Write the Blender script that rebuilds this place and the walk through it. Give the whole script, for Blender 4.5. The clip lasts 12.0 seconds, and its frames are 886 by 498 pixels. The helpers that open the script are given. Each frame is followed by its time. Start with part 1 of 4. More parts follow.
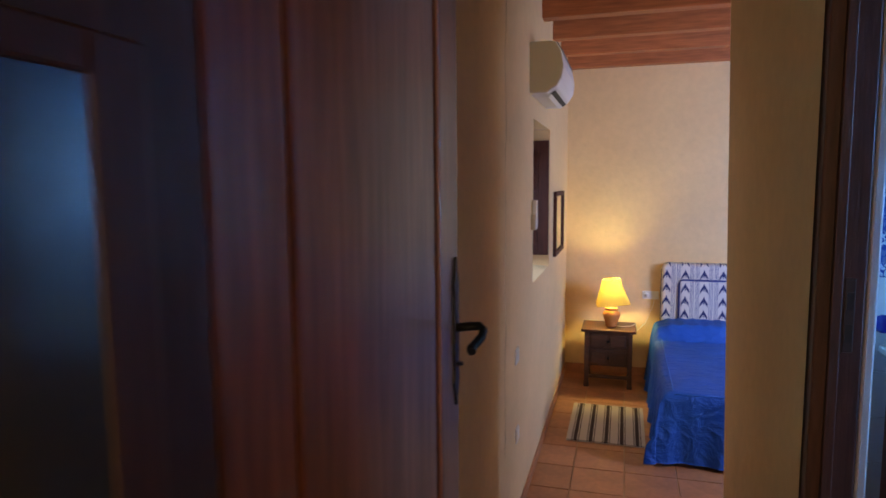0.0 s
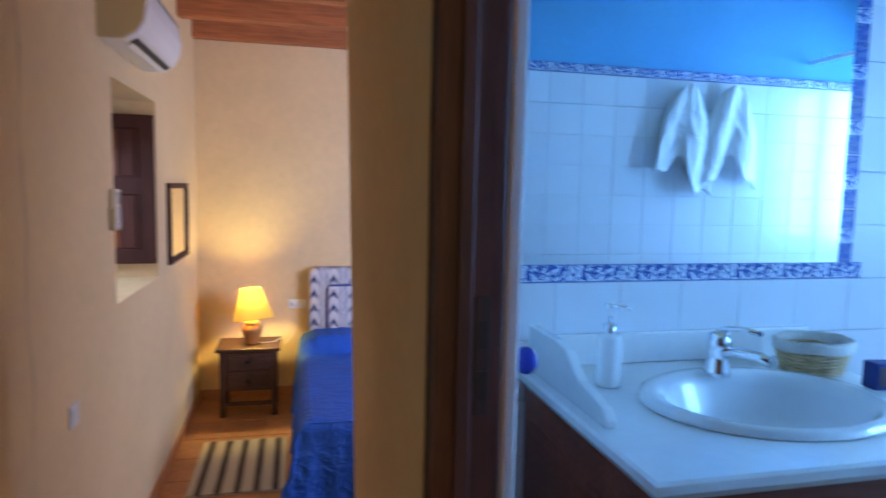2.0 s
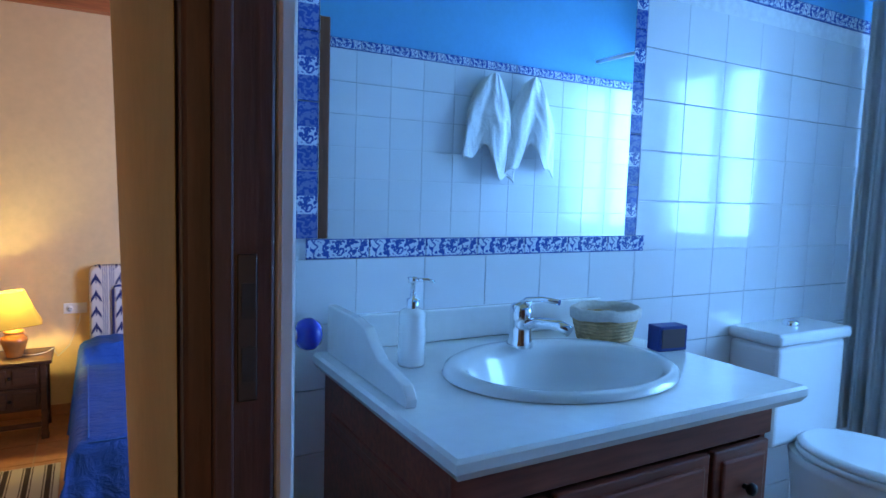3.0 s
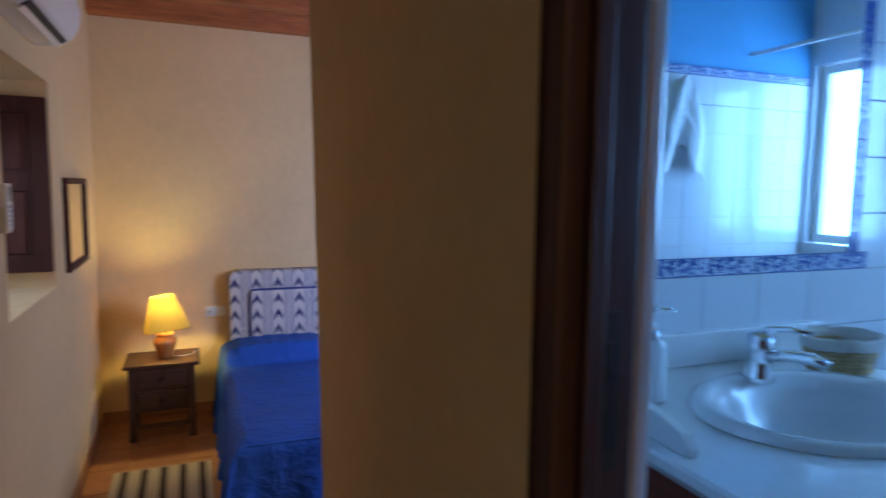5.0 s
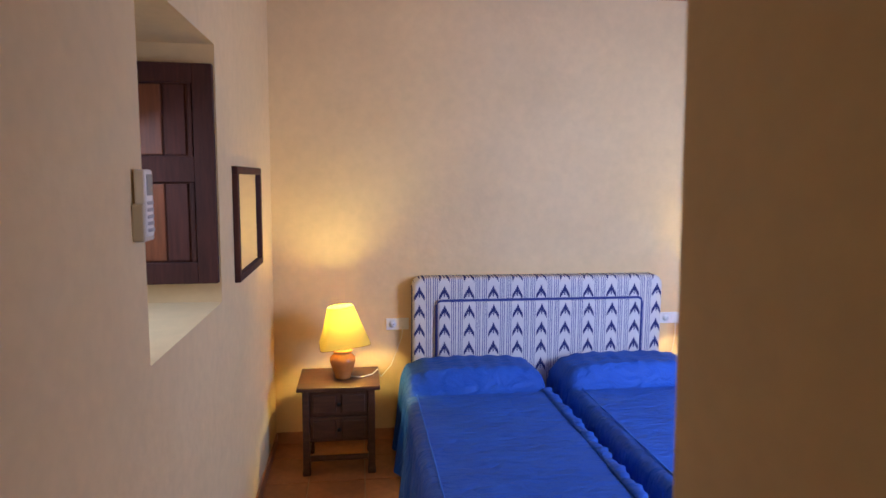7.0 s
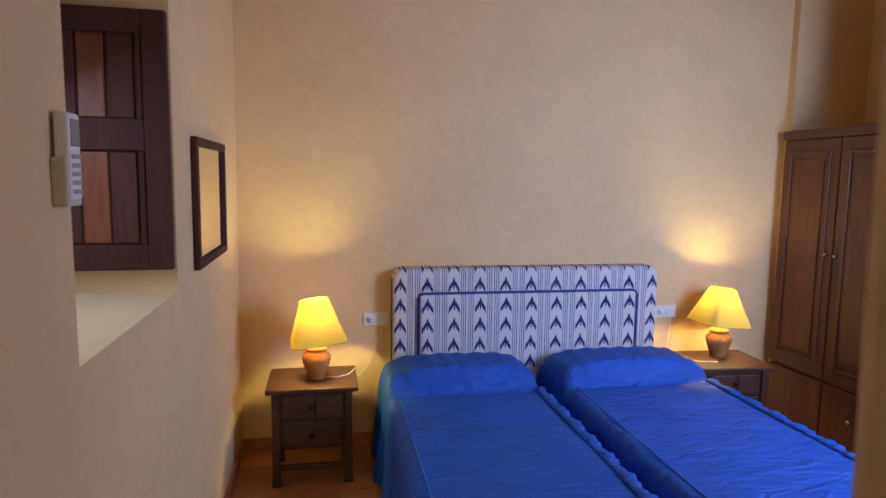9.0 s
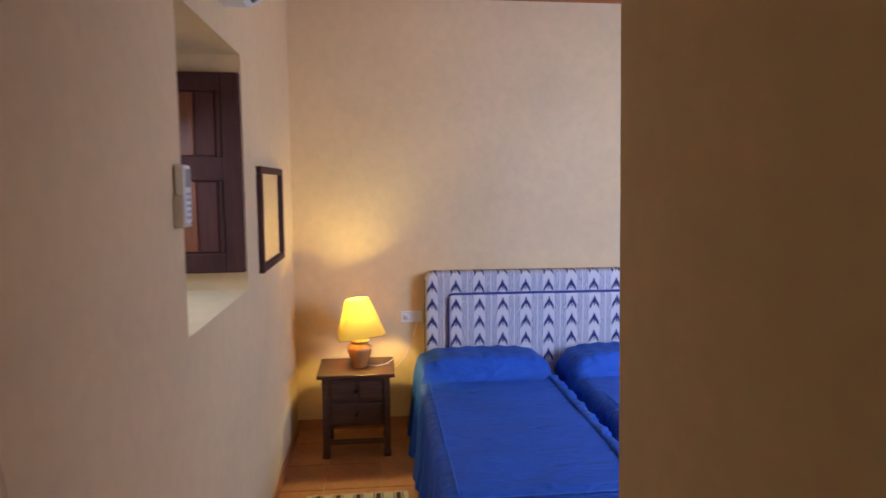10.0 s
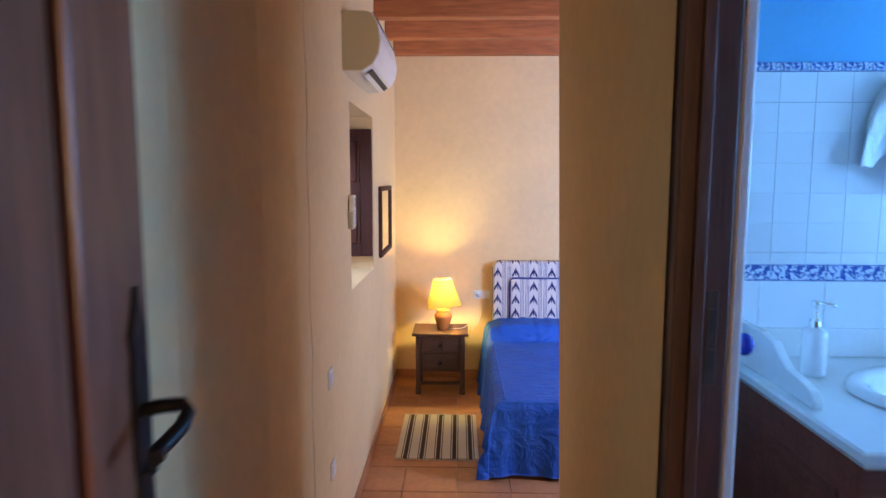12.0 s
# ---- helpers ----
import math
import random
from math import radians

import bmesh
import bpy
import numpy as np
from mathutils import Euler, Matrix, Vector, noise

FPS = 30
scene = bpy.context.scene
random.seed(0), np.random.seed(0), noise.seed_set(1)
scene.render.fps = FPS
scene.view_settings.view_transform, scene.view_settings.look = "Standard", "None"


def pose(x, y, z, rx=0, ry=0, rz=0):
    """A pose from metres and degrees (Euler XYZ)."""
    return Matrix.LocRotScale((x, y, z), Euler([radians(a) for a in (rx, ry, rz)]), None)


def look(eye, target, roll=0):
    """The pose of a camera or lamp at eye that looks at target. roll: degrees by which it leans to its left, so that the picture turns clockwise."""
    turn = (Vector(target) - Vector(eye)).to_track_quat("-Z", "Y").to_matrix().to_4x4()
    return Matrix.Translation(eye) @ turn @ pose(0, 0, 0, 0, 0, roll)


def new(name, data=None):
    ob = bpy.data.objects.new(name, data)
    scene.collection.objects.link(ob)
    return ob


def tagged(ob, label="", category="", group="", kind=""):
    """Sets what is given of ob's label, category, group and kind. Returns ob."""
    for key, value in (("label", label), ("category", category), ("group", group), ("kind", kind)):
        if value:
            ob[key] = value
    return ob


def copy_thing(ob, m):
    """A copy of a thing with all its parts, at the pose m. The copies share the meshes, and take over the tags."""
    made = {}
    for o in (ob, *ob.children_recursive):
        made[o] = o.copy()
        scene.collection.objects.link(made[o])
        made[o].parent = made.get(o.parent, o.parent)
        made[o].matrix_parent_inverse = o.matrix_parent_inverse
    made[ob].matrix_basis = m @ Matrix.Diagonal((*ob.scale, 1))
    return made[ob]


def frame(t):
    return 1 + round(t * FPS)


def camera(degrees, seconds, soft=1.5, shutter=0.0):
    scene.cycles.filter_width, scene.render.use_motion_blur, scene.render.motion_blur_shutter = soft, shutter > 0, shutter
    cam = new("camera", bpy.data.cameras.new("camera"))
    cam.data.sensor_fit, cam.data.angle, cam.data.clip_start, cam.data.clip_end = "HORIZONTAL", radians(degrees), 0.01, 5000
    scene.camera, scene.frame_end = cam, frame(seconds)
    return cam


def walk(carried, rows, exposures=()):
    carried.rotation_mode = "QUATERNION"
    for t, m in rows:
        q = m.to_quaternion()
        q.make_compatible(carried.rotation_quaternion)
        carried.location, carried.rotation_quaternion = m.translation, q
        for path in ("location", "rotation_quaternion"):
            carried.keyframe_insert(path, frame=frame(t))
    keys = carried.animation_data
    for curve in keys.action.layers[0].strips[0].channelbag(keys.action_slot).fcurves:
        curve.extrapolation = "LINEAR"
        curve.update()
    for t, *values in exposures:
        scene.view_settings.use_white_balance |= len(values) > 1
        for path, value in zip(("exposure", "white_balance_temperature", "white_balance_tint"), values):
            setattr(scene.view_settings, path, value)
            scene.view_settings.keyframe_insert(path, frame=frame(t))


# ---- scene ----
cam = camera(70.5, 12.0, soft=1.5, shutter=0.5)
PATH = [
    (0, (0.54, 1.517, 1.894), (-0.012, 3.428, 1.682), -0.5),
    (0.8, (0.573, 1.929, 1.857), (0.219, 3.886, 1.645), 0.9),
    (1.2, (0.608, 2.092, 1.864), (0.492, 4.078, 1.657), 1.0),
    (1.5, (0.697, 2.224, 1.861), (0.801, 4.21, 1.657), 1.2),
    (2, (0.794, 2.326, 1.817), (1.25, 4.264, 1.622), 1.2),
    (2.5, (0.888, 2.387, 1.751), (1.693, 4.208, 1.566), 1.4),
    (2.7, (0.903, 2.408, 1.74), (1.827, 4.172, 1.558), 1.7),
    (4.4, (0.724, 2.531, 1.763), (1.784, 4.217, 1.584), 1.8),
    (4.6, (0.691, 2.551, 1.779), (1.671, 4.285, 1.596), 1.7),
    (5, (0.641, 2.646, 1.79), (1.385, 4.492, 1.592), 0.8),
    (5.2, (0.631, 2.71, 1.781), (1.252, 4.601, 1.584), 0.7),
    (5.5, (0.597, 2.828, 1.797), (1.091, 4.754, 1.588), 0.6),
    (6, (0.578, 3.096, 1.82), (0.939, 5.051, 1.606), 0.7),
    (6.5, (0.567, 3.389, 1.799), (0.831, 5.359, 1.579), 0.4),
    (8.3, (0.534, 4.127, 1.66), (0.851, 6.088, 1.429), 0.9),
    (8.5, (0.539, 4.124, 1.65), (0.881, 6.082, 1.428), 0.8),
    (9, (0.516, 4.002, 1.666), (0.877, 5.956, 1.439), 0.8),
    (9.5, (0.54, 3.741, 1.701), (0.876, 5.701, 1.486), 0.6),
    (10, (0.577, 3.459, 1.724), (0.783, 5.438, 1.516), -0.2),
    (10.5, (0.564, 3.132, 1.811), (0.614, 5.119, 1.591), -0.1),
    (11, (0.525, 2.779, 1.815), (0.526, 4.768, 1.602), -0.7),
    (11.5, (0.606, 2.437, 1.879), (0.571, 4.425, 1.657), -0.1),
    (12, (0.586, 2.027, 1.867), (0.535, 4.014, 1.644), 0.1),
]
EXPOSURES = [(0, 0.3), (0.5, 0.6), (1.0, 0.75), (1.5, 0.6), (2.7, 0.35), (4.4, -0.3), (5.2, -0.3), (6.0, 0.0), (6.5, 0.32), (8.3, -0.08), (10.5, 0.45), (11.5, 1.0), (12, 0.85)]
walk(cam, [(t, look(eye, target, roll)) for t, eye, target, roll in PATH], EXPOSURES)

# ---- world and light ----
world = bpy.data.worlds.new("sky")
scene.world = world
world.use_nodes = True
wt = world.node_tree
sky = wt.nodes.new("ShaderNodeTexSky")
sky.sky_type = "NISHITA"
sky.sun_disc = False
sky.sun_elevation, sky.sun_rotation = radians(50), radians(200)
wt.links.new(sky.outputs[0], wt.nodes["Background"].inputs[0])
wt.nodes["Background"].inputs[1].default_value = 0.1


def area_lamp(name, eye, target, w, h, power, colour):
    data = bpy.data.lights.new(name, "AREA")
    data.shape, data.size, data.size_y, data.energy, data.color = "RECTANGLE", w, h, power, colour
    ob = new(name, data)
    ob.matrix_world = look(eye, target)
    return ob


def point_lamp(name, place, power, colour, radius):
    data = bpy.data.lights.new(name, "POINT")
    data.energy, data.color, data.shadow_soft_size = power, colour, radius
    ob = new(name, data)
    ob.location = place
    return ob


sun = new("sun", bpy.data.lights.new("sun", "SUN"))
sun.data.energy, sun.data.angle, sun.data.color = 2.0, radians(0.6), (1.0, 0.95, 0.88)
sun.matrix_world = look((0, -6, 7.2), (2, 0, 0))

LAMP1, LAMP2 = (0.449, 7.47), (2.985, 7.56)
WARM = (1.0, 0.83, 0.29)
area_lamp("window_daylight_bathroom", (4.46, 2.77, 2.01), (0, 2.77, 1.90), 1.1, 1.25, 92, (0.175, 0.465, 1.0))
area_lamp("window_daylight_bedroom", (3.50, 5.1, 1.72), (2.75, 7.6, 1.25), 0.95, 1.3, 98, (0.40, 0.54, 1.0))
area_lamp("window_daylight_niche", (-0.46, 5.78, 1.95), (-0.12, 5.72, 1.25), 0.5, 0.3, 5.0, (0.5, 0.66, 1.0))
# warm fill added behind the walk's start to light the passage; source unseen
area_lamp("window_daylight_hall", (0.6, -1.98, 1.9), (0.55, 3.0, 1.75), 1.0, 1.1, 40, (1.0, 0.70, 0.34))
for place in (LAMP1, LAMP2):
    point_lamp("bulb_light", (*place, 0.915), 13.0, WARM, 0.03)


# ---- materials ----
def material(name, base, rough=0.6, metal=0.0, grain=0.0, scale=40.0, stain=0.0, stain_scale=3.0, bump=0.0, stretch=(1, 1, 1), piece=0.0, coat=0.0, crease=0.0):
    """A surface with fine grain, broad stains, relief and, for pieces, a difference from one to the next."""
    m = bpy.data.materials.new(name)
    m.use_nodes = True
    nt = m.node_tree
    n, k = nt.nodes, nt.links
    b = n["Principled BSDF"]
    b.inputs["Roughness"].default_value, b.inputs["Metallic"].default_value = rough, metal
    b.inputs["Coat Weight"].default_value = coat
    b.inputs["Coat Roughness"].default_value = 0.15
    tc = n.new("ShaderNodeTexCoord")
    mp = n.new("ShaderNodeMapping")
    mp.inputs["Scale"].default_value = stretch
    k.new(tc.outputs["Object"], mp.inputs[0])

    def noise_value(sc, detail):
        t = n.new("ShaderNodeTexNoise")
        t.inputs["Scale"].default_value, t.inputs["Detail"].default_value = sc, detail
        k.new(mp.outputs[0], t.inputs["Vector"])
        return t.outputs["Fac"]

    fine, broad = noise_value(scale, 6), noise_value(stain_scale, 4)

    def gain(src, amount):
        g = n.new("ShaderNodeMapRange")
        g.inputs["From Min"].default_value, g.inputs["From Max"].default_value = 0.25, 0.75
        g.inputs["To Min"].default_value, g.inputs["To Max"].default_value = 1 - amount, 1 + amount
        k.new(src, g.inputs["Value"])
        return g.outputs[0]

    def times(a, c):
        t = n.new("ShaderNodeMath")
        t.operation = "MULTIPLY"
        k.new(a, t.inputs[0])
        k.new(c, t.inputs[1])
        return t.outputs[0]

    v = times(gain(fine, grain), gain(broad, stain))
    if piece:
        oi = n.new("ShaderNodeObjectInfo")
        g = n.new("ShaderNodeMapRange")
        g.inputs["To Min"].default_value, g.inputs["To Max"].default_value = 1 - piece, 1 + piece
        k.new(oi.outputs["Random"], g.inputs["Value"])
        v = times(v, g.outputs[0])
    mix = n.new("ShaderNodeVectorMath")
    mix.operation = "SCALE"
    mix.inputs[0].default_value = base
    k.new(v, mix.inputs["Scale"])
    k.new(mix.outputs[0], b.inputs["Base Color"])
    if bump:
        bp = n.new("ShaderNodeBump")
        bp.inputs["Strength"].default_value, bp.inputs["Distance"].default_value = bump, 0.01
        k.new(fine, bp.inputs["Height"])
        k.new(bp.outputs[0], b.inputs["Normal"])
    if crease:
        cr = n.new("ShaderNodeTexNoise")
        cr.inputs["Scale"].default_value, cr.inputs["Detail"].default_value, cr.inputs["Distortion"].default_value = 7.0, 5.0, 1.2
        st = n.new("ShaderNodeMapping")
        st.inputs["Scale"].default_value = (1.0, 2.6, 1.0)
        st.inputs["Rotation"].default_value = (0, 0, 0.35)
        k.new(tc.outputs["Object"], st.inputs[0])
        k.new(st.outputs[0], cr.inputs["Vector"])
        b2 = n.new("ShaderNodeBump")
        b2.inputs["Strength"].default_value, b2.inputs["Distance"].default_value = crease, 0.03
        k.new(cr.outputs["Fac"], b2.inputs["Height"])
        k.new(bp.outputs[0], b2.inputs["Normal"])
        k.new(b2.outputs[0], b.inputs["Normal"])
    return m


PLASTER = material("cream_plaster", (0.78, 0.565, 0.30), 0.9, grain=0.04, scale=18, stain=0.07, stain_scale=1.6, bump=0.25)
BLUEPAINT = material("blue_paint", (0.12, 0.42, 0.72), 0.8, grain=0.03, stain=0.05, bump=0.1)
DARKWOOD = material("dark_stained_wood", (0.066, 0.024, 0.019), 0.55, grain=0.35, scale=14, stain=0.3, stain_scale=2.0, bump=0.12, stretch=(6, 6, 0.6))
DOORWOOD = material("brown_stained_door_wood", (0.18, 0.068, 0.040), 0.34, grain=0.35, scale=9, stain=0.35, stain_scale=2.2, bump=0.1, stretch=(6, 6, 0.5))
VANITYWOOD = material("red_mahogany_vanity_wood", (0.26, 0.062, 0.034), 0.35, grain=0.3, scale=12, stain=0.25, bump=0.08, stretch=(0.6, 6, 6))
REDWOOD = material("red_brown_shutter_wood", (0.085, 0.023, 0.014), 0.8, grain=0.25, scale=14, stain=0.2, bump=0.1, stretch=(6, 6, 0.5))
SHUTWOOD = material("dark_red_shutter_wood", (0.066, 0.018, 0.011), 0.85, grain=0.3, scale=14, stain=0.25, stain_scale=2.0, bump=0.12, stretch=(6, 6, 0.6))
# the bathroom door's own colour; on shutter slats it stands for reflected window light
SLATWOOD = material("orange_brown_slat_wood", (0.22, 0.062, 0.022), 0.5, grain=0.25, scale=14, stain=0.25, bump=0.1, stretch=(6, 6, 0.5))
BEAMWOOD = material("pine_beam_wood", (0.42, 0.135, 0.045), 0.6, grain=0.3, scale=10, stain=0.25, stain_scale=1.5, bump=0.12, stretch=(0.5, 6, 6))
WARDWOOD = material("walnut_wardrobe_wood", (0.11, 0.037, 0.015), 0.42, grain=0.3, scale=10, stain=0.25, bump=0.08, stretch=(6, 6, 0.5))
NIGHTWOOD = material("walnut_nightstand_wood", (0.060, 0.023, 0.013), 0.45, grain=0.3, scale=12, stain=0.25, bump=0.1, stretch=(0.8, 6, 6))
# the dark stained wood again, with the doorway's shadow put into its colour
SHADEDJAMBWOOD = material("nearly_black_jamb_wood", (0.034, 0.014, 0.012), 0.55, grain=0.35, scale=14, stain=0.3, stain_scale=2.0, bump=0.12, stretch=(6, 6, 0.6))
IRON = material("black_iron", (0.02, 0.018, 0.018), 0.45, 0.7, grain=0.3, stain=0.3, bump=0.2)
CHROME = material("chrome", (0.85, 0.86, 0.88), 0.08, 1.0)
BRASS = material("brass", (0.7, 0.5, 0.25), 0.25, 1.0)
CERAMIC = material("white_ceramic", (0.86, 0.87, 0.88), 0.10, coat=0.5, stain=0.01)
MARBLE = material("white_marble", (0.84, 0.84, 0.83), 0.16, stain=0.06, stain_scale=5, grain=0.02, coat=0.3)
TILEWHITE = material("white_glazed_tile", (0.80, 0.82, 0.85), 0.07, stain=0.02, piece=0.025, coat=0.5)
GROUT = material("grey_grout", (0.78, 0.79, 0.80), 0.9, grain=0.1, bump=0.2)
TERRA = material("terracotta_tile", (0.47, 0.20, 0.085), 0.45, grain=0.12, scale=25, stain=0.2, stain_scale=5, bump=0.1, piece=0.12)
FLOORGROUT = material("pale_floor_grout", (0.50, 0.33, 0.20), 0.9, grain=0.1, bump=0.3)
BLUECLOTH = material("royal_blue_cotton", (0.003, 0.088, 0.47), 0.65, grain=0.10, scale=120, stain=0.14, stain_scale=4, bump=0.15, crease=1.0)
PIPING = material("light_blue_piping", (0.03, 0.16, 0.60), 0.7, grain=0.1)
WHITECLOTH = material("white_terry", (0.82, 0.82, 0.82), 0.95, grain=0.06, scale=150, stain=0.04, bump=0.5, crease=0.4)
CURTAIN = material("grey_shower_curtain", (0.60, 0.60, 0.62), 0.7, grain=0.04, stain=0.06)
PLASTIC = material("white_plastic", (0.82, 0.81, 0.77), 0.35, stain=0.02)
GREYPLASTIC = material("grey_plastic", (0.20, 0.22, 0.23), 0.3)
# black for the shade inside openings that are not cut
HOLESHADE = material("black_slot", (0.02, 0.02, 0.02), 0.6)
BLUEGLASS = material("cobalt_blue_knob", (0.010, 0.030, 0.42), 0.08, coat=0.6)
GLAZE = material("honey_glazed_pottery", (0.46, 0.19, 0.05), 0.16, stain=0.25, stain_scale=12, coat=0.6)
WICKER = material("wicker", (0.62, 0.40, 0.20), 0.7, grain=0.3, scale=60, bump=0.4)
LINEN = material("linen_lining", (0.70, 0.64, 0.58), 0.95, grain=0.1, scale=90, bump=0.3)
NAVY = material("navy_card", (0.02, 0.04, 0.22), 0.5)
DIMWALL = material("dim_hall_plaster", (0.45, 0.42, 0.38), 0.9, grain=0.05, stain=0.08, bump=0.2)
MIRROR = material("mirror_glass", (0.92, 0.93, 0.93), 0.015, 1.0)


def glass_material():
    m = bpy.data.materials.new("window_glass")
    m.use_nodes = True
    b = m.node_tree.nodes["Principled BSDF"]
    b.inputs["Transmission Weight"].default_value, b.inputs["Roughness"].default_value, b.inputs["IOR"].default_value = 1.0, 0.0, 1.45
    return m


GLASS = glass_material()


def shade_material():
    """Thin yellow cloth that lets the bulb's light through."""
    m = bpy.data.materials.new("yellow_shade_cloth")
    m.use_nodes = True
    n, k = m.node_tree.nodes, m.node_tree.links
    d, t, a = n.new("ShaderNodeBsdfDiffuse"), n.new("ShaderNodeBsdfTranslucent"), n.new("ShaderNodeMixShader")
    w = n.new("ShaderNodeTexNoise")
    w.inputs["Scale"].default_value = 150
    r = n.new("ShaderNodeMix")
    r.data_type = "RGBA"
    r.inputs[6].default_value, r.inputs[7].default_value = (0.85, 0.60, 0.13, 1), (0.76, 0.52, 0.10, 1)
    k.new(w.outputs["Fac"], r.inputs[0])
    k.new(r.outputs[2], d.inputs[0])
    k.new(r.outputs[2], t.inputs[0])
    a.inputs[0].default_value = 0.09
    k.new(d.outputs[0], a.inputs[1])
    k.new(t.outputs[0], a.inputs[2])
    k.new(a.outputs[0], n["Material Output"].inputs[0])
    return m


SHADE = shade_material()


class Nodes:
    """Short arithmetic on node sockets, for printed and woven patterns."""

    def __init__(self, name, rough):
        self.m = bpy.data.materials.new(name)
        self.m.use_nodes = True
        self.n, self.k = self.m.node_tree.nodes, self.m.node_tree.links
        self.b = self.n["Principled BSDF"]
        self.b.inputs["Roughness"].default_value = rough
        tc = self.n.new("ShaderNodeTexCoord")
        sp = self.n.new("ShaderNodeSeparateXYZ")
        self.k.new(tc.outputs["Object"], sp.inputs[0])
        self.vector = tc.outputs["Object"]
        self.x, self.y, self.z = sp.outputs

    def op(self, kind, *args):
        t = self.n.new("ShaderNodeMath")
        t.operation = kind
        for i, a in enumerate(args):
            if isinstance(a, (int, float)):
                t.inputs[i].default_value = a
            else:
                self.k.new(a, t.inputs[i])
        return t.outputs[0]

    def noise(self, scale, detail=3):
        t = self.n.new("ShaderNodeTexNoise")
        t.inputs["Scale"].default_value, t.inputs["Detail"].default_value = scale, detail
        self.k.new(self.vector, t.inputs["Vector"])
        return t.outputs["Fac"]

    def colour(self, fac, a, c):
        r = self.n.new("ShaderNodeMix")
        r.data_type = "RGBA"
        r.inputs[6].default_value, r.inputs[7].default_value = (*a, 1), (*c, 1)
        self.k.new(fac, r.inputs[0])
        return r.outputs[2]

    def done(self, colour, bump=0.0, scale=150):
        self.k.new(colour, self.b.inputs["Base Color"])
        if bump:
            bp = self.n.new("ShaderNodeBump")
            bp.inputs["Strength"].default_value, bp.inputs["Distance"].default_value = bump, 0.004
            self.k.new(self.noise(scale), bp.inputs["Height"])
            self.k.new(bp.outputs[0], self.b.inputs["Normal"])
        return self.m


def headboard_cloth():
    """White cotton with columns of stepped navy arrowheads between groups of thin blue stripes."""
    p = Nodes("arrow_print_cotton", 0.85)
    cw, rh = 0.163, 0.122
    u = p.op("SUBTRACT", p.op("FRACT", p.op("ADD", p.op("DIVIDE", p.x, cw), 10.5)), 0.5)
    au = p.op("MULTIPLY", p.op("ABSOLUTE", u), cw)
    step = p.op("MULTIPLY", p.op("FLOOR", p.op("DIVIDE", au, 0.008)), 0.008)
    v = p.op("MULTIPLY", p.op("FRACT", p.op("ADD", p.op("DIVIDE", p.z, rh), 10.2)), rh)
    edge = p.op("ADD", v, p.op("MULTIPLY", step, 1.7))
    low = p.op("GREATER_THAN", edge, p.op("ADD", 0.064, p.op("MULTIPLY", step, 0.15)))
    high = p.op("LESS_THAN", edge, 0.100)
    arrow = p.op("MULTIPLY", p.op("MULTIPLY", low, high), p.op("LESS_THAN", au, 0.035))
    stem = p.op("MULTIPLY", p.op("LESS_THAN", au, 0.004), p.op("MULTIPLY", p.op("GREATER_THAN", v, 0.040), p.op("LESS_THAN", v, 0.112)))
    stripe = p.op("MULTIPLY", p.op("GREATER_THAN", au, 0.044), p.op("LESS_THAN", p.op("FRACT", p.op("DIVIDE", p.op("SUBTRACT", au, 0.044), 0.0125)), 0.36))
    base = p.colour(p.noise(60), (0.74, 0.70, 0.66), (0.64, 0.61, 0.60))
    r = p.n.new("ShaderNodeMix")
    r.data_type = "RGBA"
    r.inputs[7].default_value = (0.07, 0.10, 0.26, 1)
    p.k.new(stripe, r.inputs[0])
    p.k.new(base, r.inputs[6])
    q = p.n.new("ShaderNodeMix")
    q.data_type = "RGBA"
    q.inputs[7].default_value = (0.016, 0.024, 0.13, 1)
    p.k.new(p.op("MAXIMUM", arrow, stem), q.inputs[0])
    p.k.new(r.outputs[2], q.inputs[6])
    return p.done(q.outputs[2], 0.3)


def rug_cloth():
    """Off-white weave with five groups of dark brown stripes, each one broad and two thin."""
    p = Nodes("striped_rug_weave", 0.95)
    wob = p.op("MULTIPLY", p.op("SUBTRACT", p.noise(30), 0.5), 0.004)
    u = p.op("ABSOLUTE", p.op("SUBTRACT", p.op("FRACT", p.op("ADD", p.op("DIVIDE", p.op("ADD", p.x, wob), 0.110), 10.5)), 0.5))
    broad = p.op("LESS_THAN", u, 0.125)
    thin = p.op("MULTIPLY", p.op("GREATER_THAN", u, 0.19), p.op("LESS_THAN", u, 0.245))
    return p.done(p.colour(p.op("MAXIMUM", broad, thin), (0.62, 0.55, 0.46), (0.055, 0.032, 0.026)), 0.6, 200)


def border_glaze():
    """Glazed border tile with curling blue leaves on white between two blue lines."""
    p = Nodes("blue_leaf_border_glaze", 0.1)
    w = p.n.new("ShaderNodeTexWave")
    w.wave_type = "RINGS"
    w.rings_direction = "SPHERICAL"
    w.inputs["Scale"].default_value, w.inputs["Distortion"].default_value, w.inputs["Detail"].default_value, w.inputs["Detail Scale"].default_value = 13, 9, 2, 6
    p.k.new(p.vector, w.inputs["Vector"])
    leaf = p.op("GREATER_THAN", w.outputs["Fac"], 0.50)
    line = p.op("GREATER_THAN", p.op("ABSOLUTE", p.z), 0.021)
    return p.done(p.colour(p.op("MAXIMUM", leaf, p.op("MULTIPLY", line, 0.8)), (0.66, 0.74, 0.86), (0.045, 0.10, 0.38)))


HEADCLOTH, RUGCLOTH, BORDER = headboard_cloth(), rug_cloth(), border_glaze()


